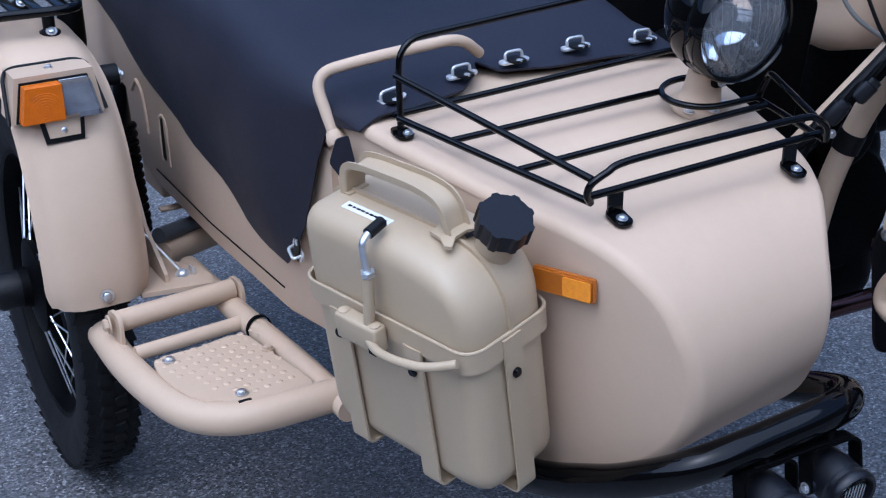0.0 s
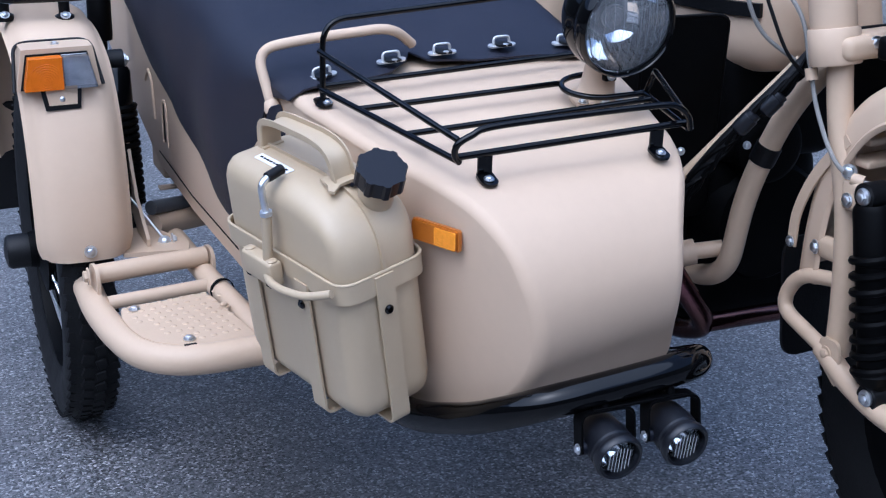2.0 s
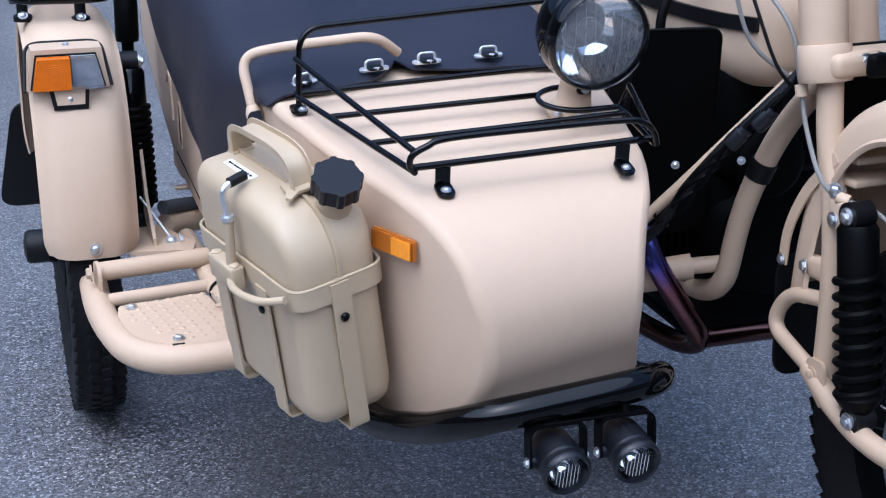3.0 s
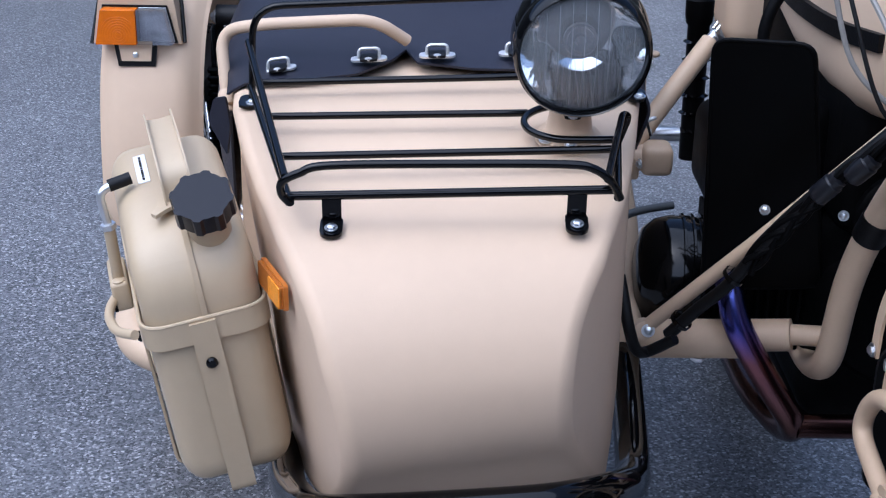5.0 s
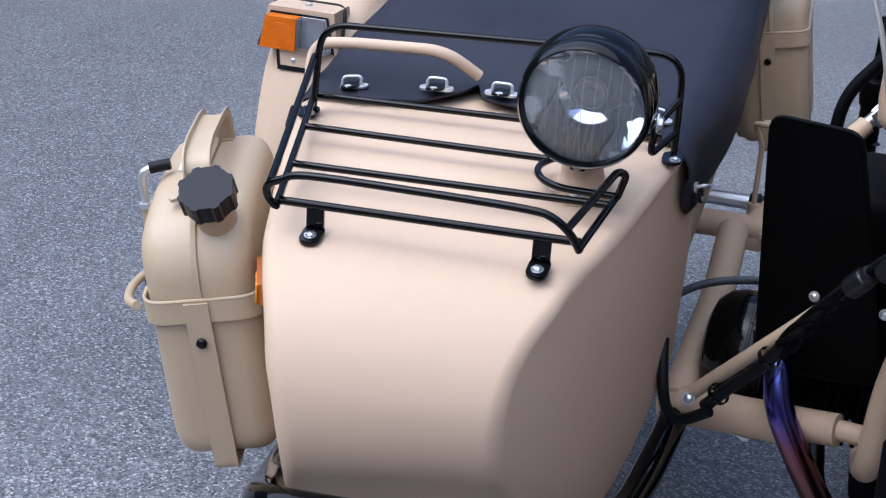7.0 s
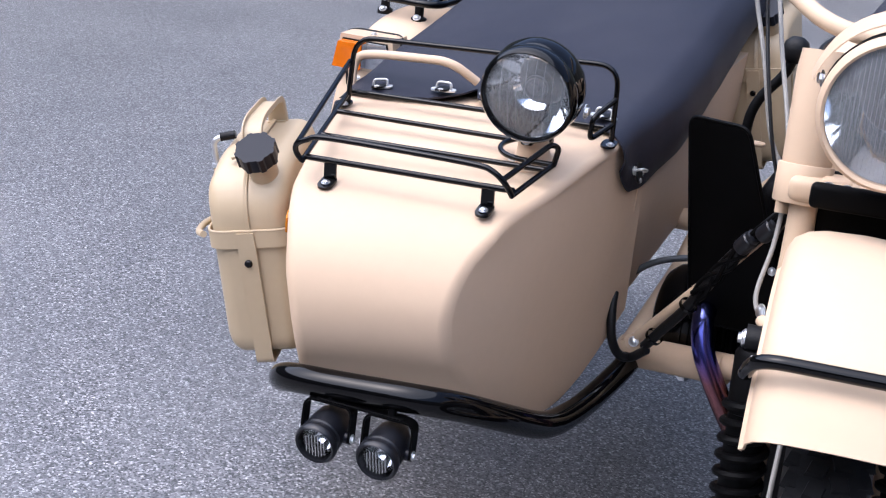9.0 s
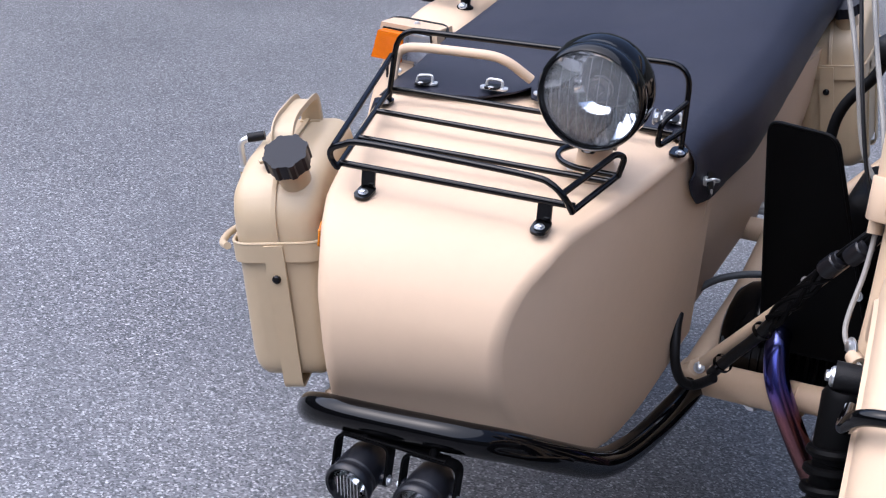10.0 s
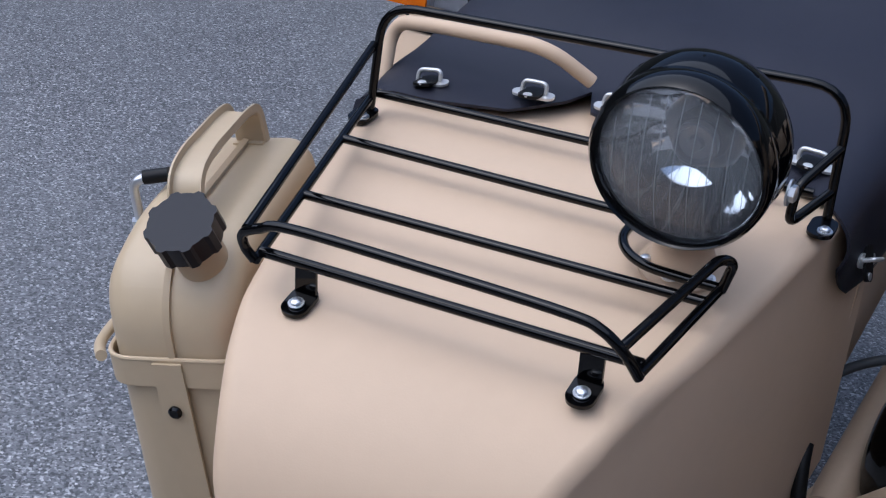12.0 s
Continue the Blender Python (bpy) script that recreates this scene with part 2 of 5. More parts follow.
# ---- ground ----
def asphalt():
    m = bpy.data.materials.new("asphalt")
    m.use_nodes = True
    n, l = m.node_tree.nodes, m.node_tree.links
    b = n["Principled BSDF"]
    tc = n.new("ShaderNodeTexCoord")
    vor = n.new("ShaderNodeTexVoronoi")
    vor.inputs["Scale"].default_value = 235
    no = n.new("ShaderNodeTexNoise")
    no.inputs["Scale"].default_value, no.inputs["Detail"].default_value = 130, 5
    big = n.new("ShaderNodeTexNoise")
    big.inputs["Scale"].default_value, big.inputs["Detail"].default_value = 1.3, 5
    for k in (vor, no, big):
        l.new(tc.outputs["Object"], k.inputs["Vector"])
    r = n.new("ShaderNodeValToRGB")
    e = r.color_ramp.elements
    e[0].position, e[0].color = 0.25, (0.027, 0.027, 0.028, 1)
    e[1].position, e[1].color = 0.90, (0.66, 0.655, 0.65, 1)
    k = e.new(0.70)
    k.color = (0.182, 0.182, 0.185, 1)
    k = e.new(0.45)
    k.color = (0.108, 0.108, 0.112, 1)
    hue = n.new("ShaderNodeSeparateColor")
    l.new(vor.outputs["Color"], hue.inputs[0])
    mx = n.new("ShaderNodeMix")
    mx.data_type, mx.inputs[0].default_value = "FLOAT", 0.38
    l.new(hue.outputs[0], mx.inputs[2])
    l.new(no.outputs[0], mx.inputs[3])
    l.new(mx.outputs[0], r.inputs[0])
    m2 = n.new("ShaderNodeMix")
    m2.data_type, m2.blend_type = "RGBA", "MULTIPLY"
    m2.inputs[0].default_value = 1.0
    rb = n.new("ShaderNodeValToRGB")
    rb.color_ramp.elements[0].position, rb.color_ramp.elements[0].color = 0.3, (0.78, 0.78, 0.79, 1)
    rb.color_ramp.elements[1].position, rb.color_ramp.elements[1].color = 0.7, (1.1, 1.1, 1.1, 1)
    l.new(big.outputs[0], rb.inputs[0])
    l.new(r.outputs[0], m2.inputs[6])
    l.new(rb.outputs[0], m2.inputs[7])
    l.new(m2.outputs[2], b.inputs["Base Color"])
    b.inputs["Roughness"].default_value = 0.42
    b.inputs["Specular IOR Level"].default_value = 0.9
    bp = n.new("ShaderNodeBump")
    bp.inputs["Strength"].default_value, bp.inputs["Distance"].default_value = 0.6, 0.004
    l.new(mx.outputs[0], bp.inputs["Height"])
    l.new(bp.outputs[0], b.inputs["Normal"])
    return m


def build_ground():
    bm = bmesh.new()
    bmesh.ops.create_grid(bm, x_segments=40, y_segments=40, size=400)
    me = bpy.data.meshes.new("ground")
    bm.to_mesh(me)
    bm.free()
    me.materials.append(asphalt())
    return tagged(new("ground", me), "grey asphalt car park with pale aggregate specks", "ground", kind="structure")


build_ground()


def boundary_wall():
    """A plain unseen wall, added far round to keep low sky light away."""
    bm = bmesh.new()
    lathe([(13.0, 0.0), (13.0, 5.6), (13.3, 5.6), (13.3, 0.0)], (0, 0.4, 0), (0, 0, 1), 64, bm)
    bmesh.ops.recalc_face_normals(bm, faces=bm.faces)
    me = bpy.data.meshes.new("boundary_wall")
    bm.to_mesh(me)
    bm.free()
    me.materials.append(material("dark sky blocker", (0.07, 0.075, 0.065), 0.85, var=0.2, scale=0.8, bump=0.3, bump_scale=30))
    return tagged(new("boundary_wall", me), "plain dark ring wall added out of view to block low sky", "wall", kind="structure")


boundary_wall()

# ---- sidecar ----
LEAN = 0.03
sidecar = thing("sidecar", (-0.02, 0.7, 0.0), "tan painted motorcycle sidecar with black luggage rack and bumper", "sidecar")


def lean(x, y, z):
    return Vector((x, y, z + LEAN * x))


PLAN = {-1: [(-0.13, 0.108), (-0.1, 0.127), (-0.05, 0.152), (0.0, 0.1735), (0.1, 0.206), (0.2, 0.235), (0.3, 0.258), (0.46, 0.274)],
        1: [(-0.13, 0.108), (-0.1, 0.124), (-0.05, 0.148), (0.0, 0.161), (0.1, 0.182), (0.2, 0.200), (0.3, 0.215), (0.46, 0.230)]}
TUCK = {-1: [(0.30, 0.070), (0.42, 0.050), (0.50, 0.036), (0.56, 0.023), (0.62, 0.009), (0.68, 0.0)],
        1: [(0.30, 0.014), (0.46, 0.004), (0.54, -0.002), (0.62, -0.003), (0.70, 0.0)]}


def half(y, z, side):
    """Half width of the nose at a place along its length and height; side is -1 or 1. It bows in plan and tucks in below."""
    return float(np.interp(y, *zip(*PLAN[side])) - np.interp(z, *zip(*TUCK[side])))


NOSE = [(0.46, 0.838), (0.27, 0.824), (0.10, 0.797), (0.0, 0.782), (-0.06, 0.756), (-0.105, 0.712), (-0.126, 0.65), (-0.118, 0.585),
        (-0.075, 0.522), (0.0, 0.472), (0.1, 0.430), (0.22, 0.418), (0.34, 0.450), (0.46, 0.500)]


def nose_body():
    bm = bmesh.new()
    P = [p for p in catmull([(0, y, z) for y, z in NOSE], 6)]
    n, s = len(P), 7
    inward = []
    for i in range(n):
        t = (P[min(i + 1, n - 1)] - P[max(i - 1, 0)]).normalized()
        inward.append(Vector((0, t.z, -t.y)) * -1)
    rows = []
    for i in range(n):
        row = []
        for side, r in ((-1, 0.013), (1, 0.012)):
            arc = []
            for k in range(s + 1):
                a = radians(90 * k / s)
                q = P[i] + inward[i] * r * (1 - math.sin(a))
                x = side * (half(q.y, q.z, side) - r * (1 - math.cos(a)))
                skew = (0.16 + 0.5 * max(0.0, 0.66 - q.z)) * (x + 0.12) * max(0.0, min(1.0, (0.06 - q.y) / 0.16))
                arc.append(lean(x, q.y + skew, q.z))
            row += arc if side < 0 else arc[::-1]
        rows.append([bm.verts.new(v) for v in row])
    for A, B in zip(rows, rows[1:]):
        for k in range(len(A) - 1):
            bm.faces.new((A[k], A[k + 1], B[k + 1], B[k]))
    for k in (0, -1):
        loop = [row[k] for row in rows]
        bm.faces.new(loop)
    bm.faces.new([v for v in rows[0]] + [v for v in rows[-1][::-1]])
    return part("body", bm, TAN, sidecar, angle=60)


nose_body()


def tub():
    """The passenger tub behind the nose, mostly under its cover."""
    bm = bmesh.new()
    st = [(0.43, 0.270, 0.2310, 0.775, 0.50, 0.50), (0.6, 0.284, 0.236, 0.775, 0.485, 0.50), (0.9, 0.288, 0.236, 0.82, 0.485, 0.52), (1.2, 0.284, 0.235, 0.82, 0.49, 0.53),
          (1.45, 0.278, 0.225, 0.83, 0.54, 0.55), (1.9, 0.26, 0.21, 0.86, 0.62, 0.62)]
    rings = []
    for y, wr, wl, zt, zr, zl in st:
        sec = [(-wr, zt), (-wr, zr + 0.012), (-wr + 0.008, zr), (-wr + 0.03, zr - 0.012), (-0.1, 0.45), (0.08, 0.45), (wl - 0.07, zl - 0.04), (wl - 0.035, zl), (wl - 0.004, zl + 0.18), (wl, zt)]
        rings.append([bm.verts.new(lean(x, y, z)) for x, z in sec])
    for A, B in zip(rings, rings[1:]):
        for k in range(len(A)):
            bm.faces.new((A[k], A[(k + 1) % len(A)], B[(k + 1) % len(A)], B[k]))
    bm.faces.new(rings[0])
    bm.faces.new(rings[-1][::-1])
    ob = part("tub", bm, TAN, sidecar, angle=50)
    # pressed louvre and lower seam on the outer side
    part("louvre", pipe([(-0.2805, 1.31, 0.640), (-0.2815, 1.27, 0.670), (-0.2825, 1.235, 0.655), (-0.2825, 1.22, 0.58)], 0.005, 0.03), TAN, ob)
    part("seam", band([(-0.2842, 1.2, 0.52), (-0.2882, 0.9, 0.515), (-0.2842, 0.6, 0.515)], 0.0025, 0.0016), BLACK_SATIN, ob)
    # black plate stands for the shade inside the arched tan opening
    part("vent_slot", prism([(p.x, p.y) for p in bent([(-0.021, -0.045, 0), (0.019, -0.045, 0), (0.019, 0.034, 0), (-0.021, 0.034, 0)], 0.012, 5, True)], Matrix(((0, 0, -1, -0.2790), (-1, 0, 0, 1.125), (0, 1, 0, 0.600), (0, 0, 0, 1))), 0.006, 0.001, 1), BLACK_SATIN, ob)
    part("slot_lip", pipe([(-0.2835, 1.102, 0.552), (-0.2845, 1.104, 0.630), (-0.2845, 1.120, 0.640), (-0.2840, 1.143, 0.632), (-0.2835, 1.148, 0.552)], 0.0035, 0.012, 10), TAN, ob)
    part("skirt", box((0.02, 0.11, 0.09), Matrix.Translation((-0.268, 1.26, 0.505)), 0.006), TAN_MATT, ob)


tub()

# luggage rack
rack = part("luggage_rack", pipe([lean(-0.16, 0.003, 0.818), lean(0.158, 0.004, 0.820)], 0.0046), BLACK, sidecar, "black enamelled steel luggage rack")


def rk(x, y, up=0.0):
    return lean(x, y, 0.815 + 0.105 * y + up)


def rail(pts, bend=0.02, r=0.0042):
    return part("rail", pipe(pts, r, bend), BLACK, rack)


rail([rk(-0.159, -0.006), rk(-0.235, 0.294)])
rail([rk(0.158, -0.004), rk(0.171, 0.13)])
rail([rk(-0.183, 0.101), rk(0.167, 0.108)])
rail([rk(-0.236, 0.305), rk(0.19, 0.315)])
rail([rk(-0.210, 0.206), rk(0.080, 0.206)])
ring_pts = [rk(0.125 + 0.050 * math.cos(radians(a)), 0.180 + 0.047 * math.sin(radians(a))) for a in range(75, 271, 15)] + [rk(0.150, 0.132), rk(0.173, 0.132)]
part("lamp_ring", sweep(bmesh.new(), catmull(ring_pts, 4), circle(0.0042, 10)), BLACK, rack)
hoop_pts = [(-0.160, -0.006, 0.0), (-0.167, -0.010, 0.012), (-0.165, -0.015, 0.026), (-0.148, -0.018, 0.036), (-0.12, -0.018, 0.043), (0.0, -0.018, 0.043), (0.105, -0.018, 0.041), (0.132, -0.018, 0.036), (0.150, -0.015, 0.021), (0.160, -0.006, 0.0)]
part("rail", sweep(bmesh.new(), catmull([rk(*p) for p in hoop_pts], 6), circle(0.0042, 10)), BLACK, rack)
rail([rk(0.146, -0.016, 0.024), rk(0.172, 0.108, 0.038), rk(0.180, 0.122, 0.030), rk(0.172, 0.13)], 0.02)
rail([rk(-0.163, -0.014, 0.030), rk(-0.236, 0.295, 0.052)])
rail([rk(-0.234, 0.292, -0.024), rk(-0.23, 0.297, 0.092), rk(0.204, 0.307, 0.10), rk(0.208, 0.3, -0.022)], 0.035)
rail([rk(0.206, 0.303, 0.05), rk(0.188, 0.25, 0.035), rk(0.186, 0.252), rk(0.207, 0.303, 0.012)], 0.012)


def rack_foot(at, axis, up):
    at, axis, up = Vector(at), Vector(axis).normalized(), Vector(up).normalized()
    side = up.cross(axis)
    m = Matrix((side, up, axis)).transposed().to_4x4()
    m.translation = at
    foot = part("foot", prism(round_rect(0.0225, 0.034, 0.010), m @ Matrix.Translation((0, 0.004, 0.0)), 0.0035, 0.001, 1), BLACK, rack)
    return foot


for x, y in ((-0.12, 0.0), (0.12, 0.002)):
    at = lean(x, y - 0.004, 0.7835)
    rack_foot(at, (0, -0.28, 0.96), (0, 0.96, 0.28))
    part("bracket", band([at + Vector((0, 0.012, 0.006)), at + Vector((0, 0.010, 0.034))], 0.019, 0.003, up=(1, 0, 0)), BLACK, rack)
    bolt(rack, at + Vector((0, -0.002, 0.004)), (0, -0.28, 0.96), 0.0044)
for x, y in ((-0.236, 0.284), (0.208, 0.288)):
    at = lean(x, y + 0.004, 0.8285)
    rack_foot(at + Vector((0, -0.008, 0.0)), (0, -0.12, 0.99), (0, 0.99, 0.12))
    bolt(rack, at + Vector((0.004, -0.012, 0.003)), (0, -0.12, 0.99), 0.0044)

# spotlight
SPOT, FACE = Vector((0.128, 0.112, 0.932)), Vector((0.0, -0.985, -0.16)).normalized()


def reflector_bowl(at, axis, r, deep):
    """A bright deep bowl with a smooth main mirror and faint pressed sectors towards its edge."""
    bm = bmesh.new()
    m = frame_to(at, axis)
    n, rings = 96, 22
    rng = random.Random(4)
    tip = [rng.uniform(-1, 1) for _ in range(16)]
    grid = []
    for i in range(rings + 1):
        f = i / rings
        ring = []
        for k in range(n):
            a = 2 * math.pi * k / n
            press = tip[k * 16 // n] * 0.03 * r * max(0.0, f - 0.62) * (1 - f) * 8
            rr = max(0.0006, r * 0.95 * f)
            ring.append(bm.verts.new(m @ Vector((rr * math.cos(a), rr * math.sin(a), -deep * (1 - f ** 2) - 0.001 + press))))
        grid.append(ring)
    for A, B in zip(grid, grid[1:]):
        for k in range(n):
            bm.faces.new((A[k], A[(k + 1) % n], B[(k + 1) % n], B[k]))
    return bm


def lamp(parent, name, at, axis, r, depth, label, shell, rim_mat, glass_mat=CLEAR, front=1.0, ribs=4):
    """A round lamp: bucket-shaped housing, rim, reflector, bulb and fluted lens."""
    house = part(name, lathe([(0, -depth), (r * 0.35, -depth * 0.97), (r * 0.62, -depth * 0.86), (r * 0.84, -depth * 0.66), (r * 0.97, -depth * 0.48), (r * 1.01, -depth * 0.34), (r * (0.5 + 0.51 * front), -depth * 0.18), (r * front * 1.01, -0.012), (r * front * 0.97, -0.012),
                               (r * 0.93, -depth * 0.44), (r * 0.6, -depth * 0.8), (0, -depth * 0.93)], at, axis, 56), shell, parent, label)
    whole, r = r, r * front
    part("rim", lathe([(r * 1.012, -0.020), (r * 1.05, -0.017), (r * 1.065, -0.004), (r * 1.045, 0.006), (r * 0.995, 0.011), (r * 0.955, 0.008), (r * 0.945, 0.0), (r * 0.98, -0.010)], at, axis, 56), rim_mat, house)
    deep = r * 0.70
    bowl = reflector_bowl(at, axis, r, deep)
    m = frame_to(at, axis)
    part("reflector", bowl, REFLECTOR, house, angle=60)
    up = (Vector((0, 0, 1)) - Vector(axis).normalized() * Vector((0, 0, 1)).dot(Vector(axis).normalized())).normalized()
    side = up.cross(Vector(axis)).normalized()
    fr = Matrix((side, up, Vector(axis).normalized())).transposed().to_4x4()
    fr.translation = at
    part("bulb", lathe([(r * 0.10, -deep * 0.99), (r * 0.10, -deep * 0.90), (r * 0.20, -deep * 0.88), (r * 0.255, -deep * 0.84), (r * 0.27, -deep * 0.66), (r * 0.25, -deep * 0.63), (r * 0.225, -deep * 0.64), (r * 0.20, -deep * 0.72), (r * 0.10, -deep * 0.74), (r * 0.08, -deep * 0.66), (0, -deep * 0.65)], at, axis, 32), BULB, house)
    part("lens", lathe([(r * 0.95, 0.002), (r * 0.82, 0.0065), (r * 0.55, 0.013), (r * 0.25, 0.0165), (0, 0.0175)], at, axis, 56), glass_mat, house)
    for k in range(-ribs, ribs + 1):
        x = k * r * 0.76 / ribs
        h = math.sqrt(max(0.0, (r * 0.86) ** 2 - x * x))
        pts = []
        for j in range(-6, 7):
            y = h * j / 6
            q = (x * x + y * y) / (r * r)
            pts.append(fr @ Vector((x, y, 0.0155 - 0.0165 * q)))
        part("flute", sweep(bmesh.new(), pts, circle(0.0004, 5)), RIDGE, house)
    return house


spot = lamp(sidecar, "spotlight", SPOT, FACE, 0.0715, 0.108, "round black spotlight with chrome reflector", BLACK, BLACK, front=0.935)
STEM = lean(0.124, 0.184, 0.813)
part("stem", lathe([(0.036, 0), (0.036, 0.004), (0.030, 0.006), (0.026, 0.010), (0.023, 0.03), (0.021, 0.055), (0, 0.055)], STEM, (0, -0.25, 0.96), 30), TAN, spot, "tan lamp stem on a round foot")
part("clamp_block", box((0.018, 0.012, 0.016), Matrix.Translation(STEM + Vector((0, -0.038, 0.043))), 0.003), BLACK_SATIN, spot)
bolt(spot, STEM + Vector((0, -0.044, 0.043)), (0, -1, 0.1), 0.0045)
for x, y in ((-0.026, -0.016), (0.026, -0.016), (0.0, -0.030)):
    bolt(spot, STEM + Vector((x, y, 0.003)), (0, -0.2, 0.98), 0.0048)
bolt(spot, SPOT + Vector((0.0715, 0.05, -0.02)), (1, 0, 0), 0.007)
part("vent", box((0.015, 0.0035, 0.004), Matrix.Translation(SPOT + Vector((0.030, 0.034, 0.0685))) @ pose(0, 0, 0, 0, 24, -8), 0.001), BLACK_SATIN, spot)
part("rim_screw", lathe([(0, 0), (0.0034, 0), (0.0034, 0.002), (0, 0.003)], SPOT + Vector((-0.002, 0.024, 0.0740)), (0, -0.1, 1), 14), BLACK_SATIN, spot)

# side marker
mk_dir = Vector((-0.43, 1, 0)).normalized()
mk_out = Vector((-1, -0.43, 0)).normalized()
mk_up = Vector((0, 0.0, 1))
mk = Matrix((mk_dir, mk_up, mk_out)).transposed().to_4x4()
mk.translation = lean(-0.1775, 0.016, 0.7195)
marker = part("side_marker", prism(round_rect(0.080, 0.028, 0.003), mk, 0.0045, 0.001, 1), AMBER_BACK, sidecar, "amber side marker reflector")
part("reflex_panel", prism(round_rect(0.036, 0.0225, 0.002), mk @ Matrix.Translation((-0.020, 0, 0.0060)), 0.0040, 0.0015, 2), AMBER_LIGHT, marker)
part("lens", prism(round_rect(0.076, 0.025, 0.003), mk @ Matrix.Translation((0, 0, 0.0035)), 0.005, 0.002, 2), AMBER_DARK, marker)

# bumper and fog lamps
TUBE = [(-0.20, 0.60, 0.42), (-0.205, 0.34, 0.42), (-0.187, 0.12, 0.436), (-0.157, -0.006, 0.474), (-0.130, -0.085, 0.512), (-0.088, -0.124, 0.535), (0.0, -0.130, 0.542), (0.092, -0.124, 0.5445), (0.143, -0.082, 0.527),
        (0.180, -0.005, 0.488), (0.204, 0.080, 0.446), (0.214, 0.142, 0.424), (0.221, 0.210, 0.412), (0.228, 0.290, 0.405), (0.235, 0.380, 0.403), (0.241, 0.465, 0.404), (0.25, 0.62, 0.415)]
bumper = part("bumper", sweep(bmesh.new(), catmull([lean(*p) for p in TUBE], 6), circle(0.021, 20)), BLACK, sidecar, "gloss black tubular bumper")
FD = Vector((0.0, -0.95, -0.20)).normalized()
for x in (-0.024, 0.068):
    at = Vector((x, -0.171, 0.476))
    fl = lathe([(0, -0.062), (0.015, -0.062), (0.019, -0.055), (0.026, -0.044), (0.0290, -0.022), (0.0290, -0.004), (0.0272, -0.002), (0.0272, 0.003), (0.0305, 0.005), (0.0315, 0.009), (0.0312, 0.015), (0.0285, 0.0180), (0.0260, 0.0165), (0.0250, 0.008), (0.024, 0.0)], at, FD, 36)
    fog = part("fog_lamp", fl, DARK_PLASTIC, sidecar, "small black round fog lamp on a bracket")
    part("reflector", lathe([(0.0255, 0.006)] + [(0.024 * k / 8, -0.022 * (1 - (k / 8) ** 2) + 0.004) for k in range(8, -1, -1)], at, FD, 32), CHROME, fog)
    part("lens", lathe([(0.0262, 0.010), (0.021, 0.0125), (0.012, 0.0142), (0, 0.0147)], at, FD, 32), SMOKE, fog)
    FU = Vector((0, -0.20, 0.95)).normalized()
    for k in range(-3, 4):
        h = math.sqrt(0.0195 ** 2 - (k * 0.0045) ** 2)
        part("flute", pipe([at + FD * 0.0148 + Vector((k * 0.0045, 0, 0)) - FU * h, at + FD * 0.0150 + Vector((k * 0.0045, 0, 0)) + FU * h * 0.8], 0.0005, n=5), RIDGE, fog)
    br = part("bracket", band([at + Vector((-0.036, 0.022, -0.004)), at + Vector((-0.036, 0.028, 0.046)), at + Vector((0.036, 0.028, 0.046)), at + Vector((0.036, 0.022, -0.004))], 0.020, 0.003, up=(0, 1, 0), bend=0.014), BLACK_SATIN, fog)
    for sx in (-1, 1):
        bolt(fog, at + Vector((sx * 0.0375, 0.022, 0.0)), (sx, 0, 0), 0.0045)
        part("boss", lathe([(0.009, 0), (0.009, 0.010), (0, 0.010)], at + Vector((sx * 0.0265, 0.022, 0.0)), (sx, 0, 0), 16), PLASTIC, fog)
    part("stud", pipe([at + Vector((0, 0.028, 0.046)), at + Vector((0, 0.032, 0.062))], 0.006), BLACK_SATIN, fog)
part("lamp_bar", box((0.13, 0.018, 0.004), Matrix.Translation((0.022, -0.141, 0.523)), 0.001), BLACK_SATIN, bumper)

# grab handle on the cowl
part("grab_handle", pipe([lean(-0.276, 0.384, 0.790), lean(-0.288, 0.425, 0.880), lean(-0.235, 0.40, 0.893), lean(-0.098, 0.388, 0.900), lean(-0.058, 0.412, 0.867)], 0.0074, 0.05, 14, seg=8), TAN, sidecar, "tan tubular grab handle")

part("handle_collar", lathe([(0.0075, -0.008), (0.0115, -0.006), (0.0125, 0.0), (0.0095, 0.010), (0.0075, 0.012)], lean(-0.2775, 0.390, 0.803), (-0.1, 0.42, 0.9), 20), TAN, sidecar)

# step with tread plate
step = part("footstep", pipe([(-0.485, 0.96, 0.374), (-0.490, 0.72, 0.374), (-0.448, 0.508, 0.374), (-0.20, 0.497, 0.382)], 0.0245, 0.16, 22, seg=16), TAN_MATT, sidecar, "tan tubular step with tread plate")
part("pivot_tube", pipe([(-0.482, 0.815, 0.424), (-0.287, 0.833, 0.426)], 0.017, n=20), TAN_MATT, step)
for x, y in ((-0.486, 0.812), (-0.283, 0.834)):
    part("pivot_lug", prism(round_rect(0.052, 0.075, 0.02), Matrix.Translation((x, y, 0.405)) @ pose(0, 0, 0, 90, 0, 95), 0.006, 0.001, 1), TAN_MATT, step)
bolt(step, (-0.493, 0.812, 0.424), (-1, 0, 0), 0.010, TAN_MATT)
part("cross_tube", pipe([(-0.472, 0.757, 0.392), (-0.30, 0.765, 0.397)], 0.0115, n=16), TAN_MATT, step)
part("inner_tube", pipe([(-0.30, 1.02, 0.40), (-0.292, 0.80, 0.398), (-0.266, 0.60, 0.384), (-0.255, 0.46, 0.372)], 0.019, 0.06, 18), TAN_MATT, step)
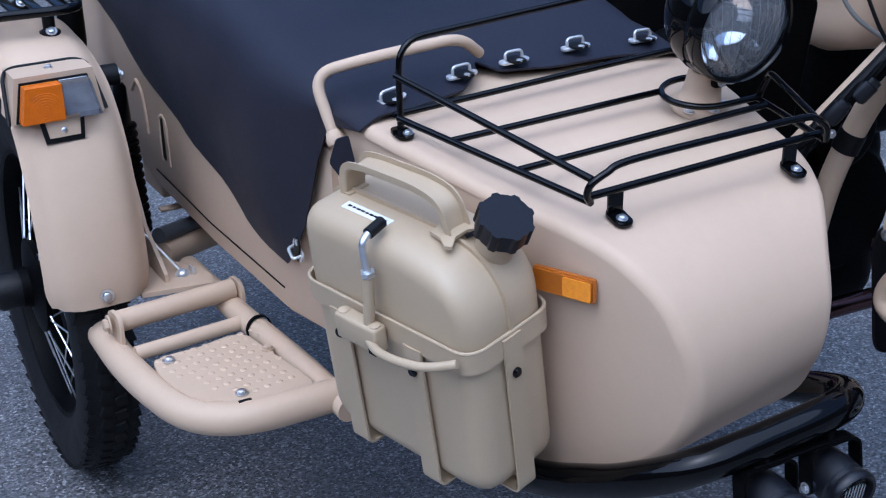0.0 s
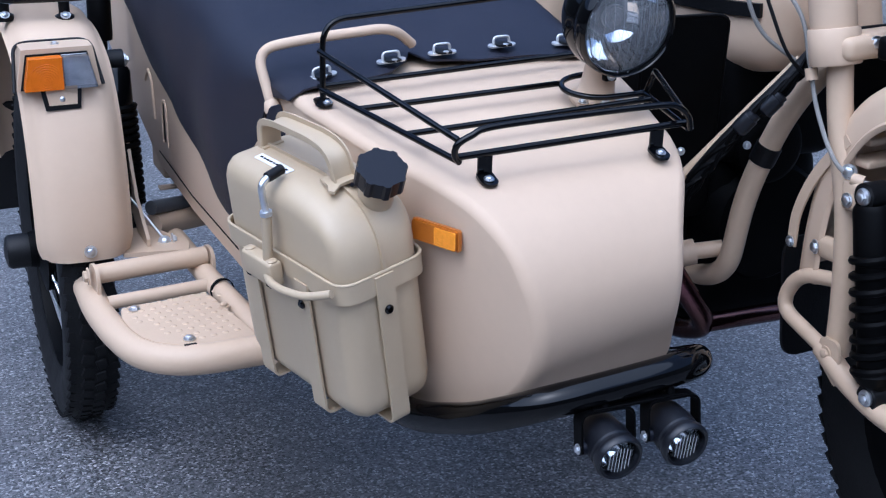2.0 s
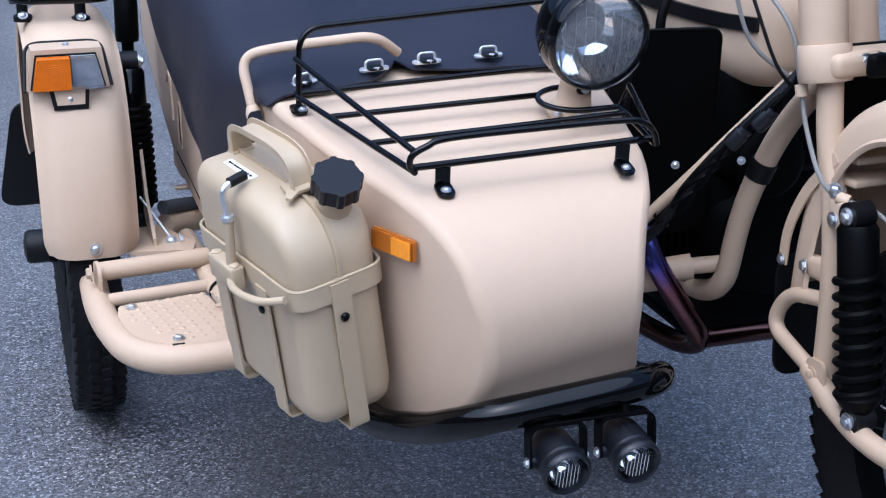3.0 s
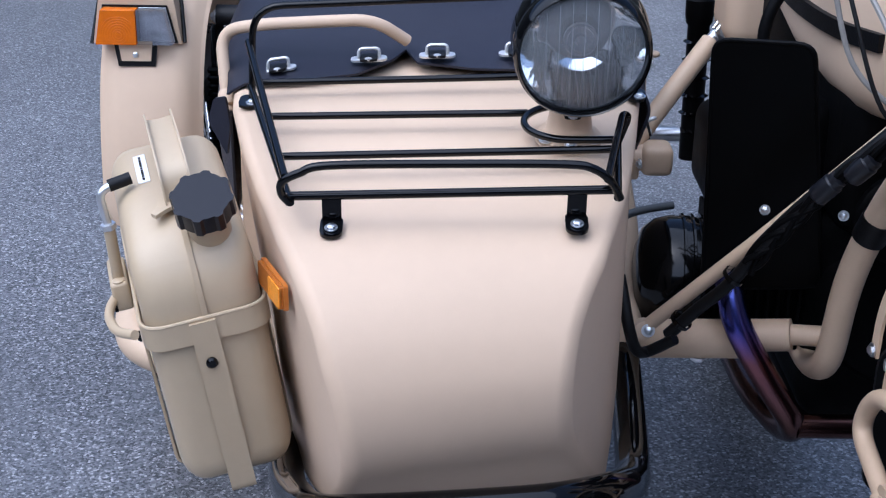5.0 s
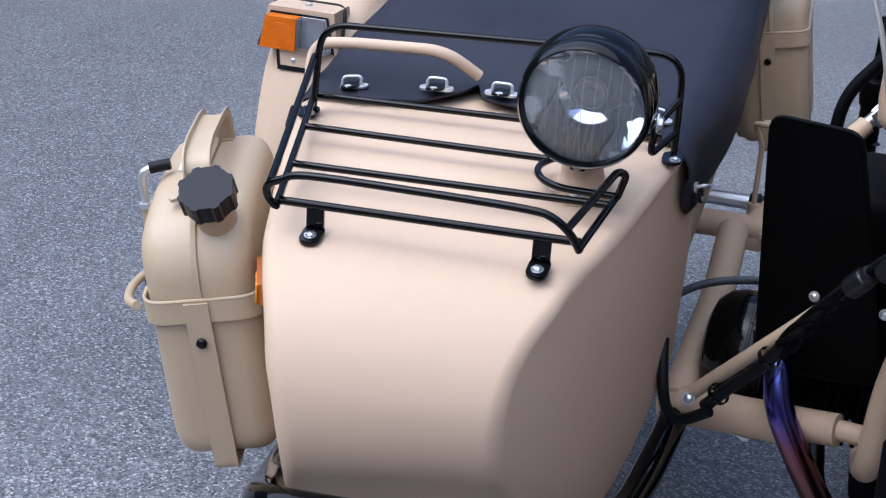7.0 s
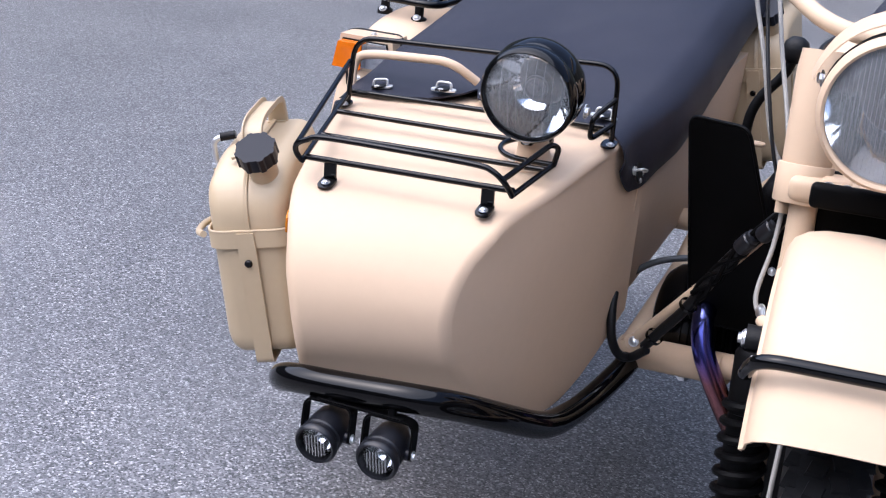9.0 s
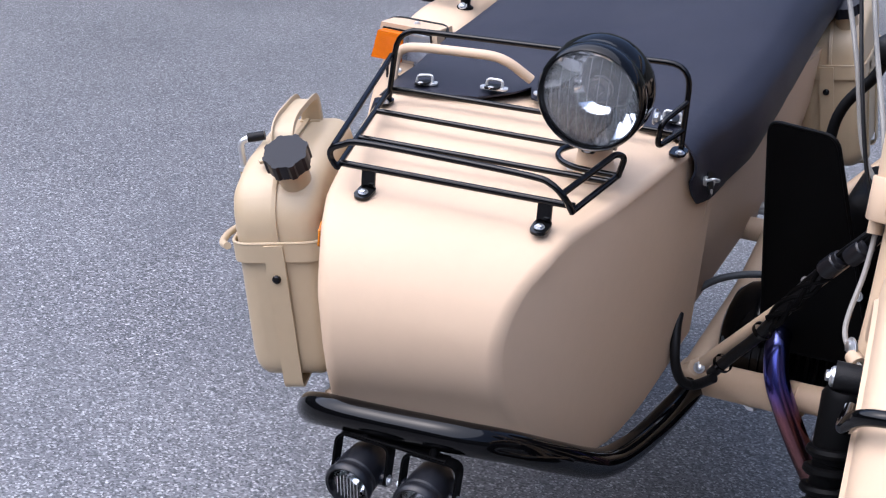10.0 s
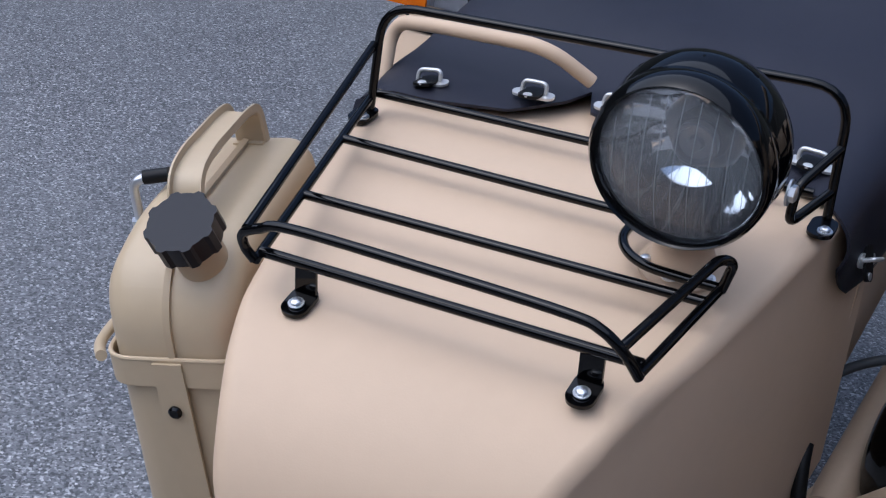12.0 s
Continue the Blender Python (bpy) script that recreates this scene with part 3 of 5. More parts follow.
part("weld_collar", lathe([(0.0195, -0.004), (0.021, -0.003), (0.021, 0.003), (0.0195, 0.004)], (-0.283, 0.735, 0.396), (0.12, -1, -0.06), 24), BLACK_SATIN, step)
PLATE = [(-0.462, 0.698), (-0.39, 0.712), (-0.318, 0.722), (-0.303, 0.65), (-0.286, 0.545), (-0.292, 0.51), (-0.34, 0.510), (-0.394, 0.516), (-0.452, 0.572)]


def tread_plate():
    bm = prism([(p.x, p.y) for p in catmull([(x, y, 0) for x, y in PLATE], 3, True)], Matrix.Translation((0, 0, 0.394)), 0.006, 0.0015, 2)
    return part("tread_plate", bm, TAN_MATT, step, "tan tread plate with raised dimples")


plate = tread_plate()
dimple = None
for i in range(9):
    for j in range(9):
        x, y = -0.455 + 0.0195 * i + 0.004 * j, 0.70 - 0.0215 * j + 0.003 * i
        inside = y > 0.525 + max(0, -0.39 - x) * 1.9 and x < -0.295 and y < 0.703 + 0.14 * (x + 0.46)
        if inside:
            if dimple is None:
                dimple = part("dimple", lathe([(0.0055, 0.0), (0.0042, 0.0011), (0.0022, 0.0017), (0, 0.0018)], sidecar.location, (0, 0, 1), 9), TAN_MATT, plate).data
                plate.children[0].location = Vector((x, y, 0.4)) - sidecar.location
            else:
                ob = new("dimple", dimple)
                ob.parent, ob.location = plate, Vector((x, y, 0.4)) - sidecar.location
for p, mat in (((-0.441, 0.690, 0.401), None), ((-0.385, 0.536, 0.401), None), ((-0.302, 0.648, 0.401), TAN_MATT)):
    bolt(step, p, (0, 0, 1), 0.0065, mat)
part("notch", box((0.020, 0.008, 0.003), Matrix.Translation((-0.388, 0.516, 0.3990)), 0.001), BLACK_SATIN, step)

# sidecar wheel and mudguard
AX = Vector((-0.482, 1.225, 0.342))


def wheel(parent, axle, r, w, name="wheel"):
    """A spoked wheel: knobbly tyre, alloy rim, hub and laced spokes."""
    rim_r = r - 0.095
    tyre_pts = [(rim_r - 0.004, -w * 0.36), (rim_r + 0.03, -w * 0.5), (r - 0.03, -w * 0.5), (r - 0.012, -w * 0.44), (r - 0.005, -w * 0.2), (r - 0.004, 0), (r - 0.005, w * 0.2), (r - 0.012, w * 0.44), (r - 0.03, w * 0.5), (rim_r + 0.03, w * 0.5), (rim_r - 0.004, w * 0.36)]
    tyre = part(name, lathe(tyre_pts, axle, (1, 0, 0), 72), TYRE, parent, "black knobbly tyre on spoked rim")
    bm = bmesh.new()
    m = frame_to(axle, (1, 0, 0))
    for k in range(66):
        for s, off in ((-0.38, 0), (-0.13, 0.5), (0.13, 0), (0.38, 0.5)):
            a = 2 * math.pi * (k + off) / 66
            rr = r - (0.004 if abs(s) < 0.3 else 0.012)
            mm = m @ Matrix.Rotation(a, 4, "Z") @ Matrix.Translation((rr, 0, s * w)) @ Matrix.Rotation(0.25 if s > 0 else -0.25, 4, "X")
            vs = bmesh.ops.create_cube(bm, size=1, matrix=mm @ Matrix.Diagonal((0.006, 0.024, w * 0.225, 1)))["verts"]
            for v in vs:
                if (m.inverted() @ v.co).xy.length > rr:
                    v.co = (mm @ Matrix.Diagonal((1, 0.82, 0.85, 1)) @ mm.inverted()) @ v.co
    ob = part("tread_block", bm, TYRE, tyre, smooth=False)
    ob["kind"] = "stuff"
    part("rim", lathe([(rim_r - 0.012, -w * 0.34), (rim_r + 0.004, -w * 0.38), (rim_r + 0.004, -w * 0.3), (rim_r - 0.012, -w * 0.2), (rim_r - 0.014, w * 0.2), (rim_r + 0.004, w * 0.3), (rim_r + 0.004, w * 0.38), (rim_r - 0.012, w * 0.34), (rim_r - 0.02, 0), (rim_r - 0.012, -w * 0.34)], axle, (1, 0, 0), 48), BLACK_SATIN, tyre)
    part("hub", lathe([(0, -0.075), (0.032, -0.075), (0.037, -0.05), (0.085, -0.04), (0.085, -0.03), (0.05, -0.02), (0.05, 0.02), (0.085, 0.03), (0.085, 0.04), (0.037, 0.05), (0.032, 0.06), (0, 0.06)], axle, (1, 0, 0), 32), ENGINE, tyre)
    for k in range(36):
        a = 2 * math.pi * k / 36
        b = a + (0.35 if k % 2 else -0.35)
        s = 0.035 if k % 4 < 2 else -0.035
        part("spoke", sweep(bmesh.new(), [m @ Vector((0.08 * math.cos(b), 0.08 * math.sin(b), s)), m @ Vector((rim_r * math.cos(a), rim_r * math.sin(a), 0))], circle(0.0018, 5)), STEEL, tyre)
    return tyre


cw = wheel(sidecar, AX, 0.342, 0.094)
part("hub_cap", lathe([(0.034, 0), (0.034, 0.045), (0.029, 0.052), (0.012, 0.056), (0, 0.056)], AX + Vector((-0.055, 0, 0)), (-1, 0, 0), 28), RUBBER, cw, "black rubber hub cap")


def mudguard(parent, arch, x0, w, skirt, mat, label, name="mudguard", tuck=0.0):
    """A sheet-metal arch with rolled and beaded sides along (y, z) points."""
    P = catmull([(0, y, z) for y, z in arch], 6)
    n = len(P)
    sec = [(-w / 2 - 0.003, -skirt), (-w / 2 - 0.005, -skirt + 0.005), (-w / 2, -skirt + 0.009), (-w / 2 + 0.002, -0.026), (-w / 2 + 0.010, -0.010), (-w / 2 + 0.026, 0.0), (-w / 4, 0.005), (0, 0.007)]
    sec = sec + [(-x, z) for x, z in sec[-2::-1]]
    k = len(sec)
    bm = bmesh.new()
    outer, inner = [], []
    for i in range(n):
        t = (P[min(i + 1, n - 1)] - P[max(i - 1, 0)]).normalized()
        d = Vector((0, -t.z, t.y))
        end = max(0.0, 1 - min(i, n - 1 - i) / 3) if tuck else 0.0
        outer.append([bm.verts.new(P[i] + Vector((x0 + x * (1 - tuck * end * end), 0, 0)) + d * z) for x, z in sec])
        inner.append([bm.verts.new(P[i] + Vector((x0 + x * 0.975 * (1 - tuck * end * end), 0, 0)) + d * (z - 0.0025)) for x, z in sec])
    for i in range(n - 1):
        for j in range(k - 1):
            bm.faces.new((outer[i][j], outer[i][j + 1], outer[i + 1][j + 1], outer[i + 1][j]))
            bm.faces.new((inner[i][j + 1], inner[i][j], inner[i + 1][j], inner[i + 1][j + 1]))
        for j in (0, k - 1):
            bm.faces.new((outer[i][j], outer[i + 1][j], inner[i + 1][j], inner[i][j]))
    for i in (0, n - 1):
        for j in range(k - 1):
            bm.faces.new((outer[i][j], outer[i][j + 1], inner[i][j + 1], inner[i][j]))
    return part(name, bm, mat, parent, label)


ARCH = [(0.868, 0.432), (0.866, 0.50), (0.880, 0.60), (0.918, 0.70), (0.99, 0.772), (1.10, 0.808), (1.22, 0.815), (1.35, 0.79), (1.47, 0.72), (1.55, 0.60), (1.58, 0.45)]
guard = mudguard(sidecar, ARCH, -0.482, 0.156, 0.036, TAN, "tan steel mudguard over the sidecar wheel", tuck=0.09)
bolt(guard, (-0.48, 0.858, 0.451), (0, -1, 0.05), 0.0075)
part("mud_flap", prism([(p.x, p.y) for p in bent([(-0.10, 0.0, 0), (0.09, 0.0, 0), (0.12, -0.36, 0), (-0.145, -0.36, 0)], 0.05, 6, True)], Matrix.Translation((-0.482, 1.56, 0.56)) @ pose(0, 0, 0, 125, 0, 0), 0.006), RUBBER, guard, "black rubber mud flap")

# indicator lamp on the mudguard
IX, IY, IZ = -0.499, 0.925, 0.756
ind = part("indicator_lamp", prism([(-0.070, -0.032), (0.070, -0.032), (0.060, 0.038), (-0.058, 0.038)], Matrix.Translation((IX, IY, IZ)) @ pose(0, 0, 0, 90, 0, 0) @ Matrix.Scale(-1, 4, (0, 0, 1)), 0.075, 0.006, 3), TAN_MATT, sidecar, "front indicator lamp with amber and clear lenses")
part("gasket", prism([(-0.064, -0.030), (0.064, -0.030), (0.050, 0.030), (-0.052, 0.030)], Matrix.Translation((IX, IY - 0.003, IZ)) @ pose(0, 0, 0, 90, 0, 0), -0.006, 0.0), RUBBER, ind)
for nm, pts, mt, mb in (("amber_lens", [(-0.060, -0.027), (0.004, -0.027), (0.004, 0.027), (-0.050, 0.027)], AMBER, AMBER_BACK), ("clear_lens", [(0.006, -0.027), (0.060, -0.027), (0.048, 0.027), (0.006, 0.027)], SMOKE, GREY_BACK)):
    mm = Matrix.Translation((IX, IY - 0.004, IZ)) @ pose(0, 0, 0, 90, 0, 0)
    part(nm + "_base", prism(pts, mm, 0.003), mb, ind)
    part(nm, prism(pts, mm @ Matrix.Translation((0, 0, 0.004)), 0.022, 0.004, 2), mt, ind, "amber ribbed lens" if mt is AMBER else "clear grey lens")
bm = bmesh.new()
for k in range(7):
    lathe([(0.004 + 0.004 * k, 0), (0.0052 + 0.004 * k, 0.0006), (0.0064 + 0.004 * k, 0)], (IX - 0.024, IY - 0.0298, IZ - 0.012), (0, -1, 0), 24, bm)
for v in [v for v in bm.verts if v.co.x < IX - 0.052 or v.co.x > IX - 0.002 or v.co.z < IZ - 0.026 or v.co.z > IZ + 0.02]:
    bm.verts.remove(v)
part("lens_relief", bm, AMBER, ind)
tab = part("tab", prism([(-0.034, 0.0), (0.034, 0.0), (0.030, -0.036), (-0.028, -0.036)], Matrix.Translation((IX, IY - 0.014, IZ - 0.028)) @ pose(0, 0, 0, 84, 0, 0), 0.004, 0.001, 1), RUBBER, ind)
part("tab_plate", prism([(-0.027, 0.0), (0.027, 0.0), (0.024, -0.031), (-0.022, -0.031)], Matrix.Translation((IX, IY - 0.0175, IZ - 0.024)) @ pose(0, 0, 0, 84, 0, 0), 0.0035, 0.001, 1), TAN_MATT, ind)
bolt(ind, (IX, IY - 0.0205, IZ - 0.045), (0, -0.99, 0.1), 0.0048)
bolt(ind, (IX + 0.002, IY + 0.035, IZ + 0.038), (0, 0, 1), 0.0048)
part("gasket_line", pipe([(IX - 0.074, IY + 0.004, IZ - 0.034), (IX - 0.066, IY + 0.045, IZ + 0.034), (IX - 0.05, IY + 0.066, IZ + 0.038), (IX + 0.05, IY + 0.066, IZ + 0.038), (IX + 0.064, IY + 0.045, IZ + 0.034), (IX + 0.074, IY + 0.004, IZ - 0.030)], 0.0032, 0.02), RUBBER, ind)

# small rack on the mudguard
mrack = part("mudguard_rack", pipe([(-0.575, 1.09, 0.852), (-0.575, 1.45, 0.845), (-0.405, 1.45, 0.845), (-0.405, 1.07, 0.852)], 0.008, 0.05, 12, closed=True, seg=8), BLACK, sidecar, "small black rack on the mudguard")
for x in (-0.54, -0.505, -0.47, -0.435):
    part("slat", box((0.016, 0.36, 0.006), Matrix.Translation((x, 1.26, 0.852)), 0.002), BLACK, mrack)
for x, y in ((-0.557, 1.143), (-0.457, 1.10), (-0.557, 1.34), (-0.45, 1.34)):
    part("foot", lathe([(0.017, 0), (0.017, 0.010), (0.010, 0.014), (0.010, 0.045), (0, 0.045)], (x, y, 0.806), (0, 0, 1), 20), RUBBER, mrack)
    bolt(mrack, (x, y - 0.012, 0.818), (0, -0.6, 0.8), 0.006)


def shock(parent, top, bottom, r, name="shock_absorber", body=BLACK, coils=9, cover=0.4):
    """A spring-and-damper leg with an upper shroud, coils and two eyes."""
    top, bottom = Vector(top), Vector(bottom)
    ax = bottom - top
    L = ax.length
    ob = part(name, lathe([(0, 0.012), (r * 0.8, 0.012), (r * 0.95, 0.02), (r * 0.95, L * cover), (r * 0.7, L * cover + 0.004), (0, L * cover + 0.004)], top, ax, 28), body, parent, "black spring and damper leg")
    m = frame_to(top, ax)
    pts = [m @ Vector((r * math.cos(t), r * math.sin(t), L * (cover * 0.8 + (0.9 - cover * 0.8) * t / (2 * math.pi * coils)))) for t in [2 * math.pi * coils * i / (coils * 16) for i in range(coils * 16 + 1)]]
    part("spring", sweep(bmesh.new(), pts, circle(r * 0.20, 7)), BLACK_SATIN, ob)
    part("rod", lathe([(0, L * 0.3), (r * 0.86, L * 0.3), (r * 0.86, L * 0.93), (0, L * 0.93)], top, ax, 20), BLACK_SATIN, ob)
    part("cup", lathe([(r * 1.05, L * 0.86), (r * 1.15, L * 0.88), (r * 0.85, L * 0.93), (r * 0.5, L * 0.97), (0, L * 0.97)], top, ax, 24), BLACK_SATIN, ob)
    for p in (top, bottom):
        part("eye", lathe([(0, -0.018), (0.02, -0.018), (0.02, 0.018), (0, 0.018)], p, (1, 0, 0), 20), RUBBER, ob)
        for sx in (-1, 1):
            part("bush", lathe([(0, 0), (0.013, 0), (0.013, 0.004), (0.010, 0.006), (0, 0.006)], p + Vector((0.017 * sx, 0, 0)), (sx, 0, 0), 20), STEEL, ob)
            bolt(ob, p + Vector((0.022 * sx, 0, 0)), (sx, 0, 0), 0.007)
    return ob


shock(sidecar, (-0.380, 1.090, 0.730), (-0.380, 1.05, 0.44), 0.031, coils=13, cover=0.36)
arm = part("trailing_arm", prism([(1.06, 0.62), (1.10, 0.62), (1.05, 0.47), (0.94, 0.405), (0.90, 0.41), (0.90, 0.445), (0.99, 0.50)], Matrix(((0, 0, 1, -0.375), (1, 0, 0, 0), (0, 1, 0, 0), (0, 0, 0, 1))), 0.006, 0.001, 1), TAN_MATT, sidecar)
part("gusset", prism([(-0.42, 0.88), (-0.31, 0.86), (-0.30, 0.90), (-0.35, 1.02), (-0.42, 1.0)], Matrix.Translation((0, 0, 0.424)), 0.008, 0.002, 2), TAN_MATT, sidecar)
part("brake_rod", pipe([(-0.385, 0.985, 0.50), (-0.338, 0.925, 0.432)], 0.0022), STEEL, arm)
bolt(arm, (-0.341, 0.915, 0.432), (-0.3, -1, 0.2), 0.008)
bolt(arm, (-0.327, 0.917, 0.434), (1, 0, 0), 0.008)
part("axle_beam", pipe([(-0.335, 1.05, 0.420), (-0.20, 1.15, 0.398), (-0.10, 1.22, 0.382)], 0.022, n=18), TAN_MATT, sidecar)
part("swivel_rod", pipe([(-0.338, 1.045, 0.456), (-0.213, 1.15, 0.430), (-0.10, 1.24, 0.405)], 0.0135, n=16), GREY_ROD, sidecar)
part("rear_damper", lathe([(0, -0.05), (0.012, -0.05), (0.013, -0.012), (0.0235, -0.010), (0.0245, 0.0), (0.0245, 0.085), (0.020, 0.092), (0, 0.092)], (-0.340, 1.46, 0.705), (0.02, 0.05, 1), 26), BLACK_SATIN, sidecar, "black rear damper behind the tub")
part("lever_tab", box((0.055, 0.02, 0.006), Matrix.Translation((-0.270, 1.165, 0.456)), 0.002), TAN_MATT, sidecar)
part("rubber_gaiter", sweep(bmesh.new(), catmull([(-0.262, 1.22, 0.60), (-0.258, 1.18, 0.53), (-0.25, 1.14, 0.47)], 6), circle(0.014, 10)), RUBBER, sidecar)

# ---- jerry can and carrier ----
CU, CZ = Vector((-0.275, 0.958, 0.065)).normalized(), Vector((-0.145, -0.106, 0.985))
CZ = (CZ - CU * CU.dot(CZ)).normalized()
CV = CU.cross(CZ)
CM = Matrix((CU, CV, CZ)).transposed().to_4x4()
CM.translation = Vector((-0.246, 0.010, 0.628)) - CU * -0.007 - CV * 0.057 - CZ * 0.160
LONG, DEEP, TALL = 0.270, 0.123, 0.306


def cp(u, v, z):
    return CM @ Vector((u, v, z))


def cd(u, v, z):
    return CM.to_3x3() @ Vector((u, v, z))


def can_outline(inset=0.0):
    pts = [(inset, inset), (LONG - inset, inset), (LONG - inset, TALL - inset), (0.092, TALL - inset), (0.030, TALL - 0.016 - inset), (inset, 0.250)]
    rad = 0.036
    P = bent([(u, 0, z) for u, z in pts], max(0.012, rad - inset * 0.5), 5, True)
    return [(p.x, p.z) for p in P]


can = thing("jerry_can", cp(LONG / 2, DEEP / 2, 0), "tan steel jerry can with dark screw cap, strapped in a carrier", "jerry can", "jerry cans")


def can_body():
    bm = bmesh.new()
    r = 0.027
    # (inset, depth from the face), rim first
    side = [(0.0, DEEP / 2 - 0.001), (0.0, r)] + [(r * (1 - math.cos(radians(18 * k))), r * (1 - math.sin(radians(18 * k)))) for k in range(1, 6)]
    for flip in (0, 1):
        rings = []
        for inset, d in side:
            v = d if not flip else DEEP - d
            rings.append([bm.verts.new(cp(u, v, z)) for u, z in can_outline(inset)])
        for A, B in zip(rings, rings[1:]):
            n = len(A)
            for k in range(n):
                bm.faces.new((A[k], A[(k + 1) % n], B[(k + 1) % n], B[k]))
        bm.faces.new(rings[-1])
    return part("body", bm, OLIVE_TAN, can, angle=50)


can_body()
part("seam", sweep(bmesh.new(), [cp(u, DEEP / 2, z) for u, z in can_outline(-0.0015)], [(-0.0035, -0.0025), (0.0035, -0.0025), (0.002, 0.003), (-0.002, 0.003)], True, up=cd(0, 1, 0)), OLIVE_TAN, can)
for a, b in (((0.045, 0.045), (0.135, 0.15)), ((0.225, 0.045), (0.135, 0.15))):
    for v in (0.0075, DEEP - 0.0075):
        P = [cp(a[0] + (b[0] - a[0]) * k / 6, v, a[1] + (b[1] - a[1]) * k / 6) for k in range(7)]
        part("embossed_rib", sweep(bmesh.new(), P, [(0.013 * math.cos(2 * math.pi * k / 14), 0.0045 * math.sin(2 * math.pi * k / 14)) for k in range(14)], up=cd(0, 1, 0)), OLIVE_TAN, can)


def can_handle():
    path = bent([(0.070, 0, TALL - 0.004), (0.080, 0, TALL + 0.036), (0.115, 0, TALL + 0.043), (0.200, 0, TALL + 0.041), (0.230, 0, TALL + 0.036), (0.236, 0, TALL - 0.004)], 0.030, 7)
    P = [cp(p.x, 0.066, p.z) for p in path]
    w, h, t = 0.0155, 0.008, 0.002
    sec = [(-w, h), (-w, 0), (-w * 0.9, -t), (w * 0.9, -t), (w, 0), (w, h), (w - t, h), (w - t, t * 0.6), (0, 0.0), (-w + t, t * 0.6), (-w + t, h)]
    bm = bmesh.new()
    rings = []
    for i, p in enumerate(P):
        tg = (P[min(i + 1, len(P) - 1)] - P[max(i - 1, 0)]).normalized()
        out = tg.cross(cd(0, 1, 0)).normalized()
        if out.dot(CZ) < 0 and 0.1 < i / len(P) < 0.9:
            out = -out
        ref = p - cp(0.153, 0.054, TALL)
        if out.dot(ref) < 0:
            out = -out
        rings.append([bm.verts.new(p + cd(0, 1, 0) * a + out * b) for a, b in sec])
    k = len(sec)
    for A, B in zip(rings, rings[1:]):
        for j in range(k):
            bm.faces.new((A[j], A[(j + 1) % k], B[(j + 1) % k], B[j]))
    bm.faces.new(rings[0])
    bm.faces.new(rings[-1][::-1])
    h = part("handle", bm, OLIVE_TAN, can, "tan pressed steel carrying handle", angle=35)
    part("handle_foot", prism([(0.045, 0.026), (0.052, 0.022), (0.066, 0.030), (0.085, 0.032), (0.085, 0.070), (0.066, 0.071), (0.050, 0.080), (0.044, 0.074), (0.056, 0.060), (0.056, 0.042)], CM @ Matrix.Translation((0.004, 0.012, TALL - 0.004)) @ Matrix.Rotation(radians(-4), 4, "Y"), 0.004, 0.001, 1), OLIVE_TAN, h)
    part("handle_foot", prism([(0.252, 0.036), (0.266, 0.036), (0.272, 0.042), (0.272, 0.060), (0.266, 0.066), (0.252, 0.066)], CM @ Matrix.Translation((-0.025, 0.014, TALL - 0.001)), 0.003, 0.001, 1), OLIVE_TAN, h)


can_handle()
# cap on its neck
CA = cd(-0.46, -0.03, 0.88).normalized()
CC = cp(0.030, 0.087, TALL - 0.005)
part("neck", lathe([(0.022, -0.018), (0.022, 0.012), (0.0255, 0.013), (0.0255, 0.018), (0, 0.018)], CC, CA, 32), OLIVE_TAN, can)
lobes = []
for k in range(64):
    a = 2 * math.pi * k / 64
    ph = (k % 8) / 8
    rr = 0.0290 + (0.0028 if ph in (0, 0.125, 0.875) else 0.0)
    lobes.append((rr * math.cos(a), rr * math.sin(a)))
cap = part("cap", prism(lobes, frame_to(CC + CA * 0.015, CA), 0.024, 0.0022, 3), PLASTIC, can, "dark grey eight-lobed screw cap", angle=30)
part("tether", pipe([CC + CA * 0.013 + cd(0.02, -0.01, 0), cp(0.060, 0.070, TALL - 0.004)], 0.0025), PLASTIC, can)
part("sticker", prism(round_rect(0.075, 0.013, 0.001, 1), CM @ Matrix.Translation((0.180, 0.0350, TALL - 0.0002)) @ Matrix.Rotation(radians(3), 4, "X"), 0.0012), WHITE, can, "white sticker with black markings")
bm = bmesh.new()
for k in range(9):
    box((0.0054 - 0.0014 * (k % 3 == 1), 0.0028, 0.0006), CM @ Matrix.Translation((0.151 + 0.0072 * k, 0.0350, TALL - 0.0002)) @ Matrix.Rotation(radians(3), 4, "X") @ Matrix.Translation((0, 0, 0.0015)), bm=bm)
part("sticker_marks", bm, BLACK_SATIN, can, smooth=False)


carrier = thing("can_carrier", cp(LONG / 2, DEEP / 2, -0.01), "tan steel strap carrier with a latch, bolted beside the sidecar", "carrier", "can carriers")
G = 0.004
loop = [cp(u, v, 0.197) for u, v in ((-G, -G), (-G, DEEP + G), (LONG + G, DEEP + G), (LONG + G, -G))]
part("band", band(bent(loop, 0.028, 6, True), 0.027, 0.003, up=CZ, closed=True), OLIVE_TAN, carrier)
part("band_edge", sweep(bmesh.new(), [p + CZ * 0.0135 for p in bent(loop, 0.028, 6, True)], circle(0.0022, 8), True), OLIVE_TAN, carrier)


def strap(path, w, across):
    return part("strap", band([cp(*p) for p in path], w, 0.003, up=across, bend=0.012), OLIVE_TAN, carrier)


